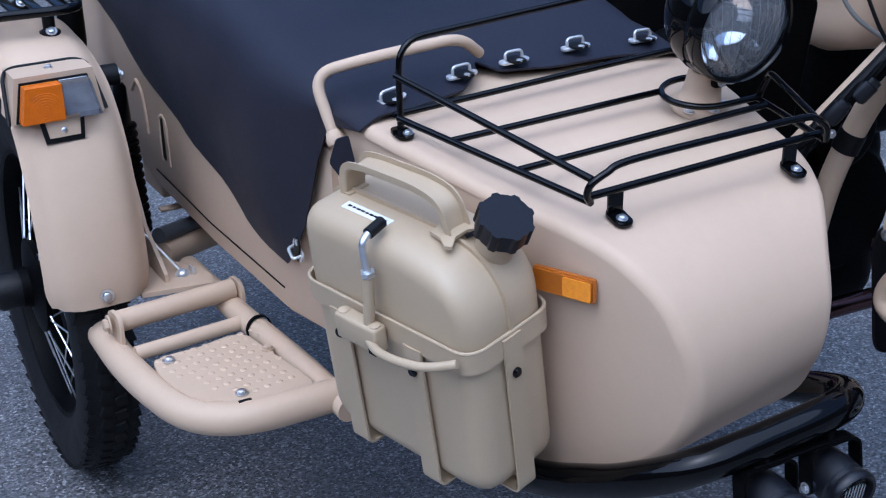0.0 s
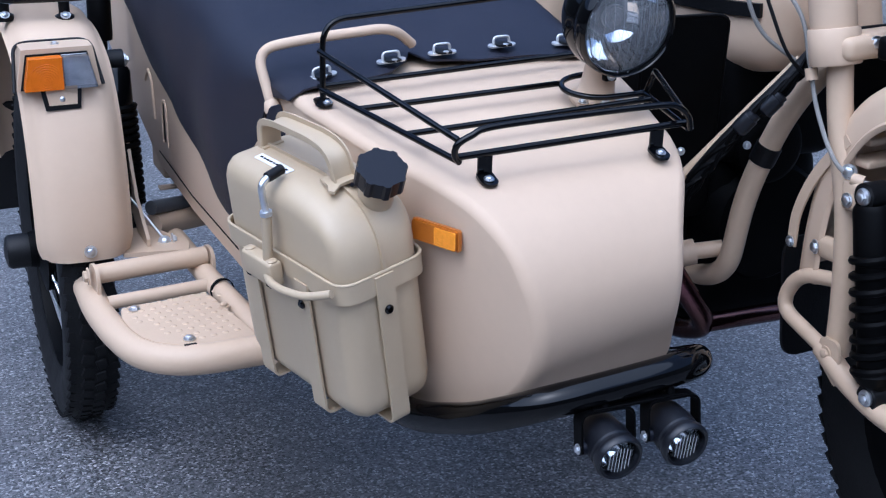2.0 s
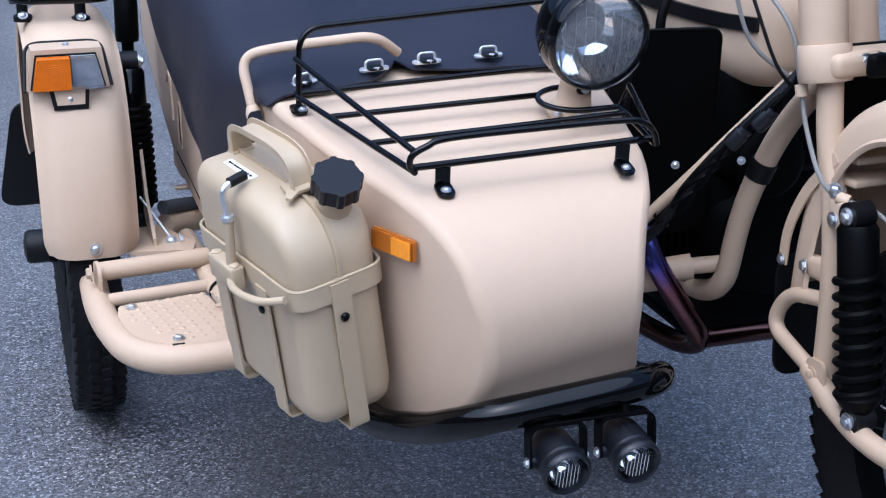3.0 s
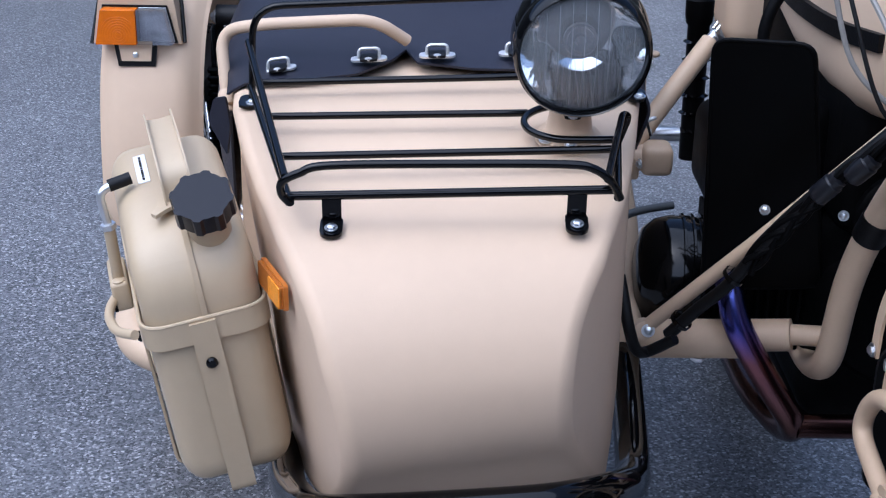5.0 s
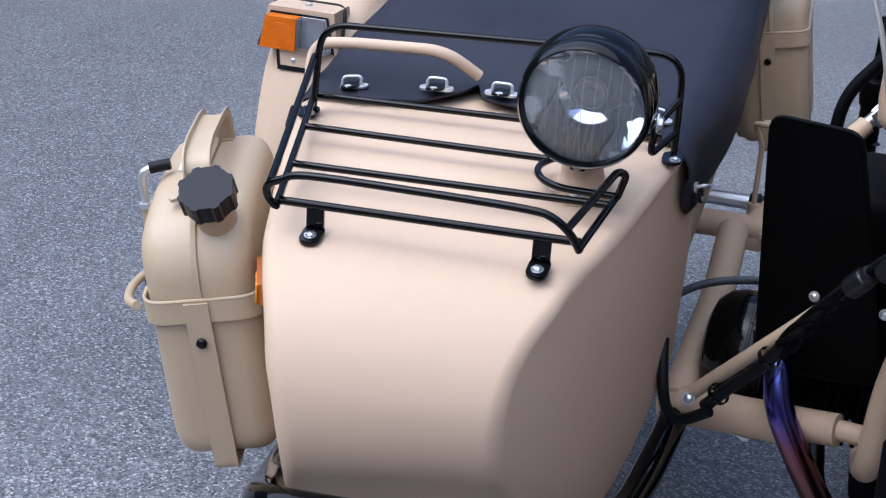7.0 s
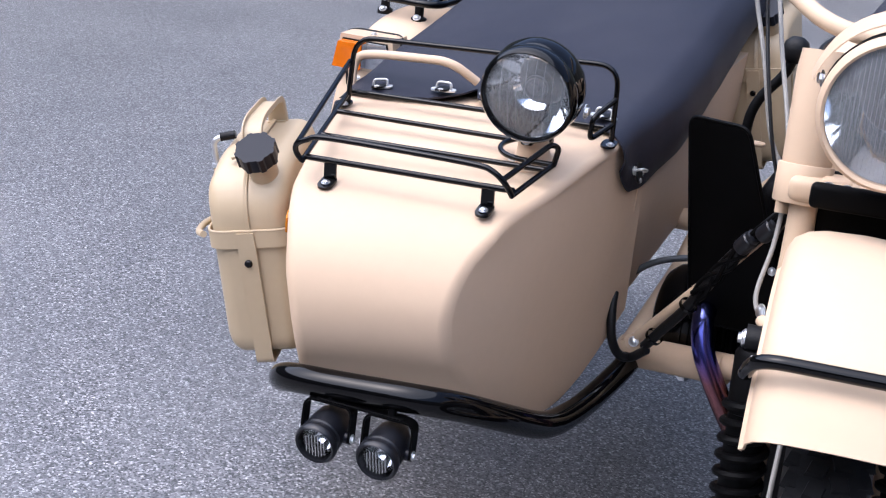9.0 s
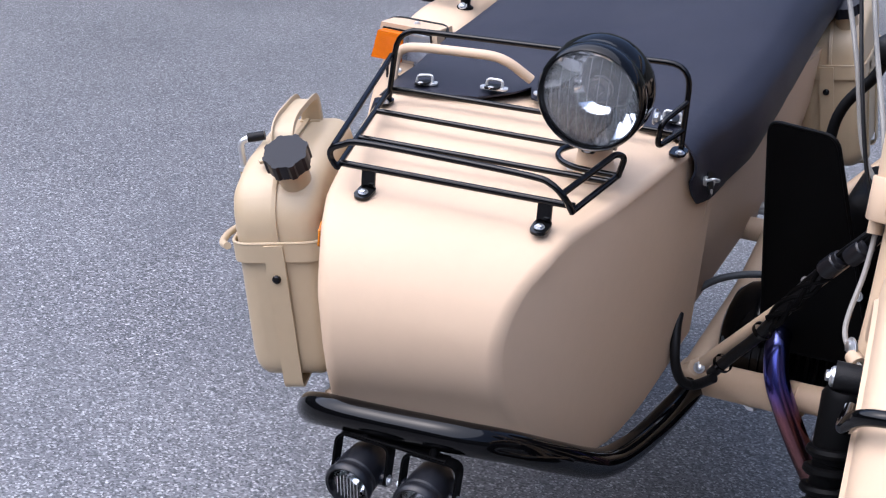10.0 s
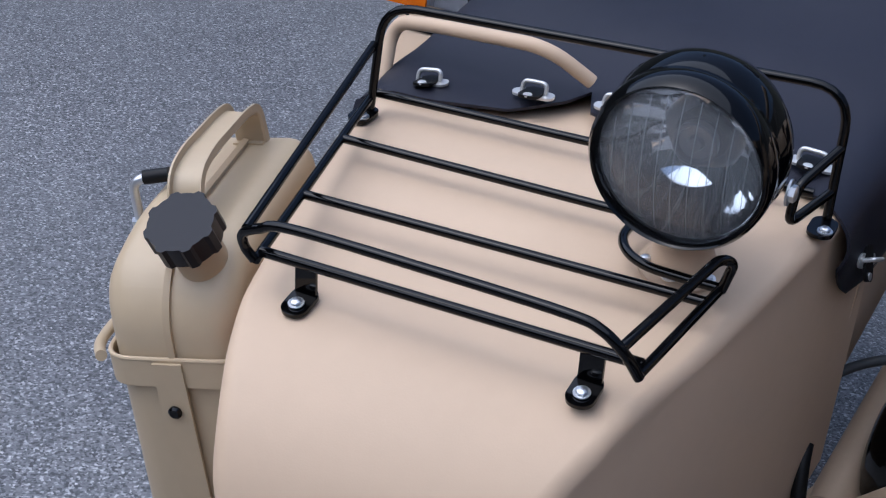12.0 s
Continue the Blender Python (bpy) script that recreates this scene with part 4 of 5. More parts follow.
strap([(-G - 0.003, 0.057, 0.208), (-G + 0.001, 0.059, -0.010), (0.05, 0.059, -0.010), (LONG + G, 0.059, -0.010), (LONG + G, 0.057, 0.2)], 0.027, cd(0, 1, 0))
for u in (0.086, 0.210):
    strap([(u, -G - 0.002, 0.188), (u, -G - 0.001, -0.006), (u, 0.05, -0.006), (u, DEEP + G, -0.006), (u, DEEP + G, 0.2)], 0.028, cd(1, 0, 0))
    part("bolt", lathe([(0, 0), (0.0062, 0), (0.0062, 0.002), (0.004, 0.004), (0, 0.004)], cp(u + 0.001, -G - 0.0045, 0.157), cd(0, -1, 0), 18), BLACK, carrier, "black bolt head")
part("bolt", lathe([(0, 0), (0.0062, 0), (0.0062, 0.002), (0.004, 0.004), (0, 0.004)], cp(-G - 0.0045, 0.057, 0.160), cd(-1, 0, 0), 18), BLACK, carrier, "black bolt head")
latch = part("latch", box((0.068, 0.020, 0.034), CM @ Matrix.Translation((0.156, -0.018, 0.189)), 0.004), OLIVE_TAN, carrier, "tan over-centre latch with lever")
for u in (0.130, 0.182):
    part("rivet", lathe([(0.0068, 0), (0.0068, 0.0016), (0.0045, 0.003), (0, 0.0034)], cp(u, -0.018, 0.2055), CZ, 18), OLIVE_TAN, latch)
part("slot", box((0.012, 0.004, 0.014), CM @ Matrix.Translation((0.128, -0.0275, 0.180)), 0.001), BLACK_SATIN, latch)
HEX = cp(0.133, -0.013, 0.268)
part("rod_socket", pipe([cp(0.140, -0.018, 0.20), HEX], 0.0065, n=14), OLIVE_TAN, latch)
part("rod", pipe([HEX, cp(0.134, -0.014, 0.311), cp(0.137, 0.006, 0.316)], 0.0046, 0.018, 14), STEEL, latch, "bent zinc rod")
part("nut", lathe([(0, 0), (0.0085, 0), (0.0085, 0.006), (0, 0.006)], HEX, CZ, 6), STEEL, latch)
part("grip", pipe([cp(0.1355, -0.002, 0.315), cp(0.139, 0.022, 0.317)], 0.0068, n=16), RUBBER, latch, "black rubber grip")
part("lever", pipe([cp(0.140, -0.022, 0.186), cp(0.118, -0.032, 0.186), cp(0.085, -0.036, 0.190), cp(0.040, -0.030, 0.195), cp(0.008, -0.011, 0.204)], 0.0052, 0.02, 14), OLIVE_TAN, latch)

# second can and carrier, on the tub beside the motorcycle
MOVE = Matrix.Translation((0.285, 1.393, 0.599)) @ Matrix.Rotation(radians(-14), 4, "Z")
copy_thing(carrier, MOVE @ Matrix.Translation((0, 0, -0.01)))
copy_thing(can, MOVE)

# ---- cover ----
cover = thing("tonneau_cover", (-0.02, 0.9, 0.8), "black canvas tonneau cover buckled over the sidecar", "cover")


def nose_top(y):
    return 0.783 + 0.152 * y


def cover_sheet():
    """Canvas from the cowl back over the tub, hanging down both sides."""
    stations = [0.30, 0.33, 0.36, 0.40, 0.45, 0.52, 0.6, 0.7, 0.8, 0.9, 1.0, 1.1, 1.25, 1.4, 1.6, 1.9]
    mid = [(0.30, 0.84), (0.40, 0.855), (0.52, 0.892), (0.7, 0.918), (0.9, 0.952), (1.1, 0.985), (1.4, 1.02), (1.9, 1.03)]
    right = [(0.30, 0.828), (0.40, 0.818), (0.43, 0.79), (0.48, 0.67), (0.54, 0.585), (0.7, 0.598), (0.83, 0.638), (1.04, 0.688), (1.23, 0.745), (1.41, 0.80), (1.9, 0.9)]
    left = [(0.30, 0.80), (0.33, 0.765), (0.375, 0.735), (0.43, 0.730), (0.5, 0.742), (0.6, 0.752), (0.76, 0.782), (0.9, 0.808), (1.1, 0.852), (1.4, 0.91), (1.9, 0.95)]
    front = [(-1.0, 0.335), (-0.72, 0.335), (-0.42, 0.352), (-0.26, 0.395), (-0.225, 0.440), (-0.20, 0.385), (0.1, 0.362), (0.5, 0.355), (0.8, 0.335), (1.0, 0.315)]

    def at(tab, y):
        return float(np.interp(y, [a for a, _ in tab], [b for _, b in tab]))

    bm = bmesh.new()
    cols = [-1 + 2 * k / 56 for k in range(57)]
    rows = []
    n = 44
    for i in range(n + 1):
        row = []
        for s in cols:
            e = 0.66
            top = max(-1.0, min(1.0, s / e))
            drop = max(0.0, (abs(s) - e) / (1 - e))
            y0 = at(front, top)
            q = i / n
            y = y0 + (1.9 - y0) * (q ** 1.35)
            wl, wr = (0.240, 0.292) if y > 0.6 else (0.224 + 0.016 * max(0, y - 0.36) / 0.24, 0.266 + 0.026 * max(0, y - 0.3) / 0.3)
            w = wl if s > 0 else wr
            base = at(mid, y)
            rigid = nose_top(y) + 0.007
            blend = min(1.0, max(0.0, (y - 0.43) / 0.14))
            crown = base - 0.030 * abs(top) ** 3 - 0.012 * math.sin(min(1, max(0, (y - 0.45) / 0.5)) * math.pi) * (1 - top * top)
            z = rigid + (crown - rigid) * blend
            x = top * w
            corner = 0.022
            if abs(top) > 0.86:
                z -= corner * ((abs(top) - 0.86) / 0.14) ** 2 * 0.7
            if drop > 0:
                edge = at(left if s > 0 else right, y)
                bulge = math.sin(drop * math.pi) * (0.012 + 0.01 * blend) * (0.5 if s > 0 else 1.0)
                z = z + (edge - z) * drop
                x += math.copysign(0.006 * min(1.0, max(0.1, (y - 0.36) / 0.1)) + bulge * (blend if s < 0 else 1.0), s)
            wrinkle = (0.007 * noise.noise((x * 5 + y * 3, y * 2.2, 1.3)) + 0.005 * noise.noise((x * 9 - y * 6, y * 1.5, 4.1))) * blend + 0.0015 * noise.noise((x * 16, y * 12, z * 9)) * blend
            row.append(bm.verts.new(lean(x, y, z + wrinkle) + Vector((wrinkle * 1.2, 0, 0))))
        rows.append(row)
    for A, B in zip(rows, rows[1:]):
        for k in range(len(cols) - 1):
            bm.faces.new((A[k], A[k + 1], B[k + 1], B[k]))
    bmesh.ops.recalc_face_normals(bm, faces=bm.faces)
    bmesh.ops.solidify(bm, geom=bm.faces, thickness=0.003)
    part("sheet", bm, CANVAS, cover, angle=70)


cover_sheet()


def buckle(at, axis, across):
    """A turn-button loop: bent wire staple over an oval plate and a leather tab."""
    at, axis, across = Vector(at), Vector(axis).normalized(), Vector(across).normalized()
    down = axis.cross(across).normalized()
    m = Matrix((across, down, axis)).transposed().to_4x4()
    m.translation = at
    b = part("buckle", prism(round_rect(0.044, 0.014, 0.0069, 5), m, 0.0025), WHITE_METAL, cover, "bright turn buckle on an oval plate")
    part("tab", prism(round_rect(0.021, 0.034, 0.006, 3), m @ Matrix.Translation((0, -0.002, 0.002)) @ pose(0, 0, 0, -12, 0, 0), 0.003, 0.001, 1), RUBBER, b)
    w, h = 0.0125, 0.013
    part("staple", pipe([m @ Vector((-w, 0, 0)), m @ Vector((-w, 0.004, h)), m @ Vector((w, 0.004, h)), m @ Vector((w, 0, 0))], 0.0022, 0.006, 10), WHITE_METAL, b)
    part("stud", lathe([(0.0045, 0), (0.0045, 0.002), (0, 0.003)], m @ Vector((0, -0.014, 0.006)), axis, 14), WHITE_METAL, b)


UPN = Vector((0, -0.17, 0.985))
for x, y, sink, roll in ((-0.211, 0.366, 0.006, 0.14), (-0.103, 0.378, 0.0, 0.03), (-0.021, 0.386, 0.0, 0.0), (0.075, 0.388, 0.0, 0.0), (0.172, 0.372, 0.002, -0.06)):
    buckle(lean(x, y, nose_top(y) + 0.0125 - sink), UPN, (1, 0.0, LEAN + roll))
buckle(lean(0.2345, 0.386, 0.768), (0.95, -0.2, 0.12), (0.15, 0.9, -0.3))
buckle(lean(-0.296, 0.50, 0.62), (-0.97, -0.2, 0.1), (0.1, 0.9, 0.3))

part("strap_end", prism([(p.x, p.y) for p in bent([(0.0, 0.030, 0), (0.016, 0.034, 0), (0.022, 0.0, 0), (0.016, -0.040, 0), (-0.010, 0.0, 0)], 0.004, 3, True)], Matrix.Translation((-0.2880, 0.365, 0.774)) @ pose(0, 0, 0, 90, 0, -25), 0.004), CANVAS, cover)
# ---- motorcycle ----
bike = thing("motorcycle", (0.605, 0.6, 0.0), "tan and black motorcycle coupled to the sidecar", "motorcycle")
BX = 0.605
FA = Vector((BX, -0.13, 0.342))
before_front = set(bpy.data.objects)
fw = wheel(bike, FA, 0.342, 0.10, "front_wheel")


def brake_disc(x):
    bm = lathe([(0.065, -0.002), (0.140, -0.002), (0.140, 0.002), (0.065, 0.002), (0.065, -0.002)], (x, FA.y, FA.z), (1, 0, 0), 48)
    ob = part("brake_disc", bm, ALLOY, fw)
    bm = bmesh.new()
    for k in range(24):
        for r, o in ((0.085, 0), (0.103, 0.5), (0.122, 0)):
            a = 2 * math.pi * (k + o) / 24
            lathe([(0, 0), (0.0042, 0), (0.0042, 0.0006), (0, 0.0006)], (x - 0.0024, FA.y + r * math.cos(a), FA.z + r * math.sin(a)), (-1, 0, 0), 8, bm)
    part("disc_holes", bm, BLACK_SATIN, fw)


brake_disc(BX - 0.064)
front_arch = [(-0.330, 0.712), (-0.295, 0.752), (-0.235, 0.795), (-0.15, 0.828), (-0.05, 0.845), (0.05, 0.838), (0.125, 0.80), (0.18, 0.735), (0.212, 0.655), (0.228, 0.575), (0.235, 0.50)]
fguard = mudguard(bike, front_arch, BX, 0.195, 0.06, TAN, "tan steel front mudguard with black hoop", "front_mudguard")
part("hoop", pipe([(BX - 0.106, -0.12, 0.715), (BX - 0.112, -0.24, 0.745), (BX - 0.10, -0.292, 0.79), (BX + 0.10, -0.292, 0.79), (BX + 0.112, -0.24, 0.745), (BX + 0.106, -0.12, 0.715)], 0.0085, 0.04, 14), BLACK, fguard)
part("mud_flap", prism([(p.x, p.y) for p in bent([(-0.070, 0.03, 0), (0.070, 0.03, 0), (0.085, -0.165, 0), (-0.085, -0.165, 0)], 0.035, 6, True)], Matrix.Translation((BX, 0.285, 0.50)) @ pose(0, 0, 0, 80, 0, 0), 0.006), RUBBER, fguard, "black rubber mud flap")

# fork
for sgn in (-1, 1):
    x = BX + sgn * 0.092
    d = -sgn
    fork = part("fork_leg", pipe([(x - sgn * 0.006, 0.182, 0.86), (x - sgn * 0.006, 0.168, 0.745), (x, 0.128, 0.64), (x, 0.118, 0.52), (x, 0.120, 0.40)], 0.0195, 0.06, 22), TAN_MATT, bike, "tan steel leading-link fork leg")
    part("fork_shroud", lathe([(0.031, 0), (0.031, 0.03), (0.034, 0.05), (0.036, 0.17), (0.033, 0.20), (0, 0.20)], (x, 0.184, 0.845), (0, 0.20, 0.98), 28), TAN, fork)
    part("fork_clamp", lathe([(0.037, 0), (0.0385, 0.002), (0.0385, 0.052), (0.037, 0.054), (0.030, 0.054)], (x, 0.182, 0.836), (0, 0.20, 0.98), 28), TAN, fork)
    part("clamp_ear", box((0.042, 0.026, 0.034), Matrix.Translation((x + d * 0.045, 0.158, 0.868)), 0.006), TAN, fork)
    bolt(fork, (x + d * 0.034, 0.142, 0.872), (0, -1, 0), 0.0075)
    bolt(fork, (x + d * 0.058, 0.142, 0.872), (0, -1, 0), 0.0075)
    part("leading_link", pipe([(x + sgn * 0.012, 0.14, 0.405), (x + sgn * 0.016, 0.085, 0.375), (x + sgn * 0.016, 0.00, 0.345), (x + sgn * 0.003, -0.145, 0.342)], 0.0175, 0.05, 18), TAN_MATT, fork)
    part("guard_loop", pipe([(x + sgn * 0.002, 0.125, 0.517), (x + sgn * 0.006, 0.215, 0.500), (x + sgn * 0.008, 0.248, 0.435), (x + sgn * 0.014, 0.128, 0.402)], 0.012, 0.05, 16), TAN_MATT, fork)
    part("pivot_plate", prism([(p.x, p.y) for p in bent([(-0.022, 0.024, 0), (0.016, 0.024, 0), (0.022, -0.012, 0), (-0.024, -0.05, 0), (-0.03, -0.03, 0)], 0.012, 5, True)], Matrix.Translation((x + sgn * 0.018, 0.118, 0.405)) @ pose(0, 0, 0, 90, 0, 90), 0.006 * sgn, 0.001, 1), TAN_MATT, fork)
    bolt(fork, (x + sgn * 0.024, 0.120, 0.405), (sgn, 0, 0), 0.0075, TAN_MATT)
    shock(fork, (x + sgn * 0.018, 0.062, 0.672), (x + sgn * 0.012, 0.022, 0.372), 0.031, coils=8, cover=0.33, body=BLACK_SATIN)
    part("shock_lug", box((0.012, 0.055, 0.045), Matrix.Translation((x + sgn * 0.020, 0.092, 0.660)), 0.008), TAN_MATT, fork)
    bolt(fork, (x + sgn * 0.026, 0.104, 0.654), (sgn, 0, 0), 0.0075)
    part("rear_lug", box((0.022, 0.055, 0.036), Matrix.Translation((x, 0.150, 0.558)), 0.010), TAN_MATT, fork)
    bolt(fork, (x + sgn * 0.012, 0.176, 0.557), (sgn, 0.3, 0), 0.0075)
    bolt(fork, (x + sgn * 0.022, 0.11, 0.695), (sgn, -0.6, 0), 0.008)
    part("guard_stay", band(catmull([(x + sgn * 0.006, 0.236, 0.540), (x + sgn * 0.006, 0.228, 0.60), (x + sgn * 0.006, 0.192, 0.67), (x + sgn * 0.004, 0.135, 0.735)], 5), 0.018, 0.004, up=(0, 1, 0.3)), TAN_MATT, fork)
    bolt(fork, (x + sgn * 0.009, 0.236, 0.547), (sgn, 0, 0), 0.006)
for z in (0.70, 0.735):
    part("fork_brace", box((0.17, 0.045, 0.012), Matrix.Translation((BX, 0.125, z)), 0.004), TAN_MATT, bike)
part("lower_yoke", box((0.22, 0.075, 0.035), Matrix.Translation((BX, 0.175, 0.865)), 0.012), TAN_MATT, bike)
part("horn_bracket", box((0.15, 0.012, 0.17), Matrix.Translation((BX, 0.195, 0.80)), 0.004), BLACK_SATIN, bike)
part("clamp_strap", box((0.16, 0.02, 0.035), Matrix.Translation((BX, 0.108, 0.872)), 0.008), BLACK_SATIN, bike)

# caliper and its hose
cal = part("brake_caliper", box((0.045, 0.10, 0.075), Matrix.Translation((BX - 0.078, -0.215, 0.375)) @ pose(0, 0, 0, 25, 0, 0), 0.012), ENGINE, bike, "dark brake caliper with bright bolts")
for y, z in ((-0.25, 0.41), (-0.20, 0.34), (-0.175, 0.40)):
    bolt(cal, (BX - 0.101, y, z), (-1, 0, 0), 0.010)
part("caliper_bracket", box((0.012, 0.13, 0.035), Matrix.Translation((BX - 0.10, -0.15, 0.40)) @ pose(0, 0, 0, -25, 0, 0), 0.004), STEEL, cal)

# headlight
HL, HF = Vector((0.613, -0.008, 1.016)), Vector((0.0, -1.0, -0.06))
head = lamp(bike, "headlight", HL, HF, 0.092, 0.15, "large round headlight with a tan rim", BLACK_SATIN, TAN, ribs=13)
part("seal", lathe([(0.093, -0.030), (0.0975, -0.026), (0.0975, -0.020), (0.094, -0.016)], HL, HF, 48), RUBBER, head)
bolt(head, HL + Vector((-0.096, 0.034, 0.026)), (-1, -0.2, 0), 0.007)
# pressed cowl that wraps over the lamp from the fork shroud
cowl = bmesh.new()
arcs = []
for i in range(19):
    a = radians(40 + 7.0 * i)
    arcs.append([cowl.verts.new(HL + Vector((rr * math.cos(a), y, rr * math.sin(a)))) for rr, y in ((0.1085, 0.012), (0.1105, 0.012), (0.1150, 0.060), (0.112, 0.110), (0.110, 0.110), (0.1130, 0.060))])
for A, B in zip(arcs, arcs[1:]):
    for j in range(6):
        cowl.faces.new((A[j], A[(j + 1) % 6], B[(j + 1) % 6], B[j]))
cowl.faces.new(arcs[0])
cowl.faces.new(arcs[-1][::-1])
bmesh.ops.recalc_face_normals(cowl, faces=cowl.faces)
part("headlight_cowl", cowl, TAN, head, angle=50)

# handlebar, levers and cables
bar = part("handlebar", pipe([(0.30, 0.42, 1.13), (0.42, 0.33, 1.12), (0.52, 0.20, 1.07), (0.69, 0.20, 1.07), (0.79, 0.33, 1.12), (0.91, 0.42, 1.13)], 0.0125, 0.07, 18), TAN_MATT, bike, "tan tubular handlebar")
part("lever", pipe([(0.462, 0.480, 0.985), (0.452, 0.48, 0.95), (0.41, 0.47, 0.90), (0.405, 0.46, 0.80), (0.425, 0.44, 0.74), (0.45, 0.44, 0.72)], 0.008, 0.05, 14), BLACK_SATIN, bike, "black hand lever with ball knob")
part("knob", lathe([(0, -0.022), (0.012, -0.019), (0.019, -0.010), (0.021, 0.002), (0.018, 0.013), (0.010, 0.020), (0, 0.0215)], (0.462, 0.480, 0.99), (0, 0, 1), 24), RUBBER, bike, "matt black ball knob")
for k, pts in enumerate(([(0.42, 0.45, 1.10), (0.448, 0.345, 1.01), (0.480, 0.238, 0.915), (0.490, 0.212, 0.835), (0.488, 0.185, 0.77), (0.478, 0.13, 0.71), (0.495, 0.10, 0.685), (0.52, 0.05, 0.675), (0.545, -0.02, 0.62), (0.545, -0.12, 0.55), (0.54, -0.19, 0.42)],
                         [(0.38, 0.42, 1.12), (0.425, 0.33, 1.0), (0.46, 0.30, 0.88), (0.52, 0.27, 0.82)],
                         [(0.41, 0.37, 1.10), (0.44, 0.29, 0.97), (0.475, 0.25, 0.85), (0.52, 0.24, 0.80)])):
    part("control_cable", sweep(bmesh.new(), catmull(pts, 8), circle(0.0034 if k < 2 else 0.0028, 8)), CABLE if k < 2 else RUBBER, bike, "grey sheathed control cable" if k < 2 else "")
for p, ax in (((0.4895, 0.205, 0.82), (0, 0.3, 1)), ((0.497, 0.098, 0.684), (1, -1.6, -0.4))):
    part("cable_clip", lathe([(0.0045, -0.009), (0.0095, -0.009), (0.0095, 0.009), (0.0045, 0.009)], p, ax, 18), TAN_MATT, bike)

# the steering is turned a little towards the far side
bpy.context.view_layer.update()
turn = Matrix.Translation((0, 0.2 - bike.location.y, 0)) @ Matrix.Rotation(radians(5.5), 4, "Z") @ Matrix.Translation((0, bike.location.y - 0.2, 0))
done = set()
for ob in [o for o in bpy.data.objects if o not in before_front and o.type == "MESH"]:
    if ob.data.name not in done:
        ob.data.transform(turn)
        done.add(ob.data.name)

# fuel tank with knee band
def tank():
    bm = bmesh.new()
    rows = []
    for y, w, zt, zb in ((0.325, 0.060, 0.90, 0.82), (0.35, 0.100, 0.955, 0.785), (0.42, 0.128, 1.0, 0.768), (0.52, 0.142, 1.025, 0.768), (0.66, 0.145, 1.03, 0.775), (0.80, 0.135, 1.01, 0.79), (0.88, 0.11, 0.975, 0.83), (0.91, 0.07, 0.94, 0.86)):
        c, h = (zt + zb) / 2, (zt - zb) / 2
        rows.append([bm.verts.new((BX + w * math.copysign(abs(math.cos(a)) ** 0.6, math.cos(a)), y, c + h * math.copysign(abs(math.sin(a)) ** 0.6, math.sin(a)))) for a in [2 * math.pi * k / 32 for k in range(32)]])
    for A, B in zip(rows, rows[1:]):
        for k in range(32):
            bm.faces.new((A[k], A[(k + 1) % 32], B[(k + 1) % 32], B[k]))
    bm.faces.new(rows[0])
    bm.faces.new(rows[-1][::-1])
    t = part("fuel_tank", bm, TAN, bike, "tan fuel tank with black rubber band", angle=70)
    side = [(BX - 0.104, 0.35, 0.886), (BX - 0.131, 0.42, 0.884), (BX - 0.146, 0.52, 0.882), (BX - 0.149, 0.66, 0.88), (BX - 0.14, 0.80, 0.885), (BX - 0.11, 0.895, 0.89)]
    part("knee_band", sweep(bmesh.new(), catmull(side, 6), [(-0.004, -0.011), (0.004, -0.011), (0.005, 0.0), (0.004, 0.011), (-0.004, 0.011)], up=(0, 0, 1)), RUBBER, t)
    part("knee_pad", sweep(bmesh.new(), catmull([(BX - 0.147, 0.56, 0.93), (BX - 0.151, 0.66, 0.93), (BX - 0.142, 0.78, 0.93)], 6), [(0.012 * math.cos(2 * math.pi * k / 14), 0.045 * math.sin(2 * math.pi * k / 14)) for k in range(14)], up=(0, 0, 1)), RUBBER, t)


tank()

# leg shield, raked back towards its foot
TLC, TRC, BLC, BRC = Vector((0.308, 0.370, 0.884)), Vector((0.411, 0.300, 0.896)), Vector((0.338, 0.46, 0.52)), Vector((0.50, 0.47, 0.52))


def shield_plate():
    out = bent([BLC, TLC, TRC, TRC.lerp(BRC, 0.35), BRC], 0.022, 5, True)
    nrm = (TRC - TLC).cross(BLC - TLC).normalized()
    bm = bmesh.new()
    lo = [bm.verts.new(p - nrm * 0.002) for p in out]
    hi = [bm.verts.new(p + nrm * 0.002) for p in out]
    n = len(out)
    bm.faces.new(lo[::-1])
    bm.faces.new(hi)
    for k in range(n):
        bm.faces.new((lo[k], lo[(k + 1) % n], hi[(k + 1) % n], hi[k]))
    s = part("leg_shield", bm, BLACK_SATIN, bike, "black sheet-metal leg shield")
    part("edge_bead", sweep(bmesh.new(), out, circle(0.0030, 8), True), BLACK_SATIN, s)
    return s


shield = shield_plate()
bolt(shield, (0.394, 0.388, 0.661), (-0.3, -1, 0.2), 0.0045)
bolt(shield, (0.475, 0.324, 0.679), (-0.3, -1, 0.2), 0.0045)

# engine with its flat-twin cylinder
eng = part("engine", box((0.24, 0.36, 0.34), Matrix.Translation((BX, 0.62, 0.47)), 0.06, 5), ENGINE, bike, "black flat-twin engine")
part("front_cover", lathe([(0, -0.02), (0.10, -0.02), (0.115, 0.0), (0.12, 0.05), (0, 0.05)], (BX, 0.45, 0.50), (0, 1, 0), 36), ENGINE, eng)
part("air_filter", box((0.23, 0.30, 0.20), Matrix.Translation((BX, 0.56, 0.715)), 0.03, 4), ENGINE, eng, "black air filter housing")
part("battery_box", box((0.22, 0.26, 0.26), Matrix.Translation((BX, 0.86, 0.69)), 0.02, 3), ENGINE, eng)
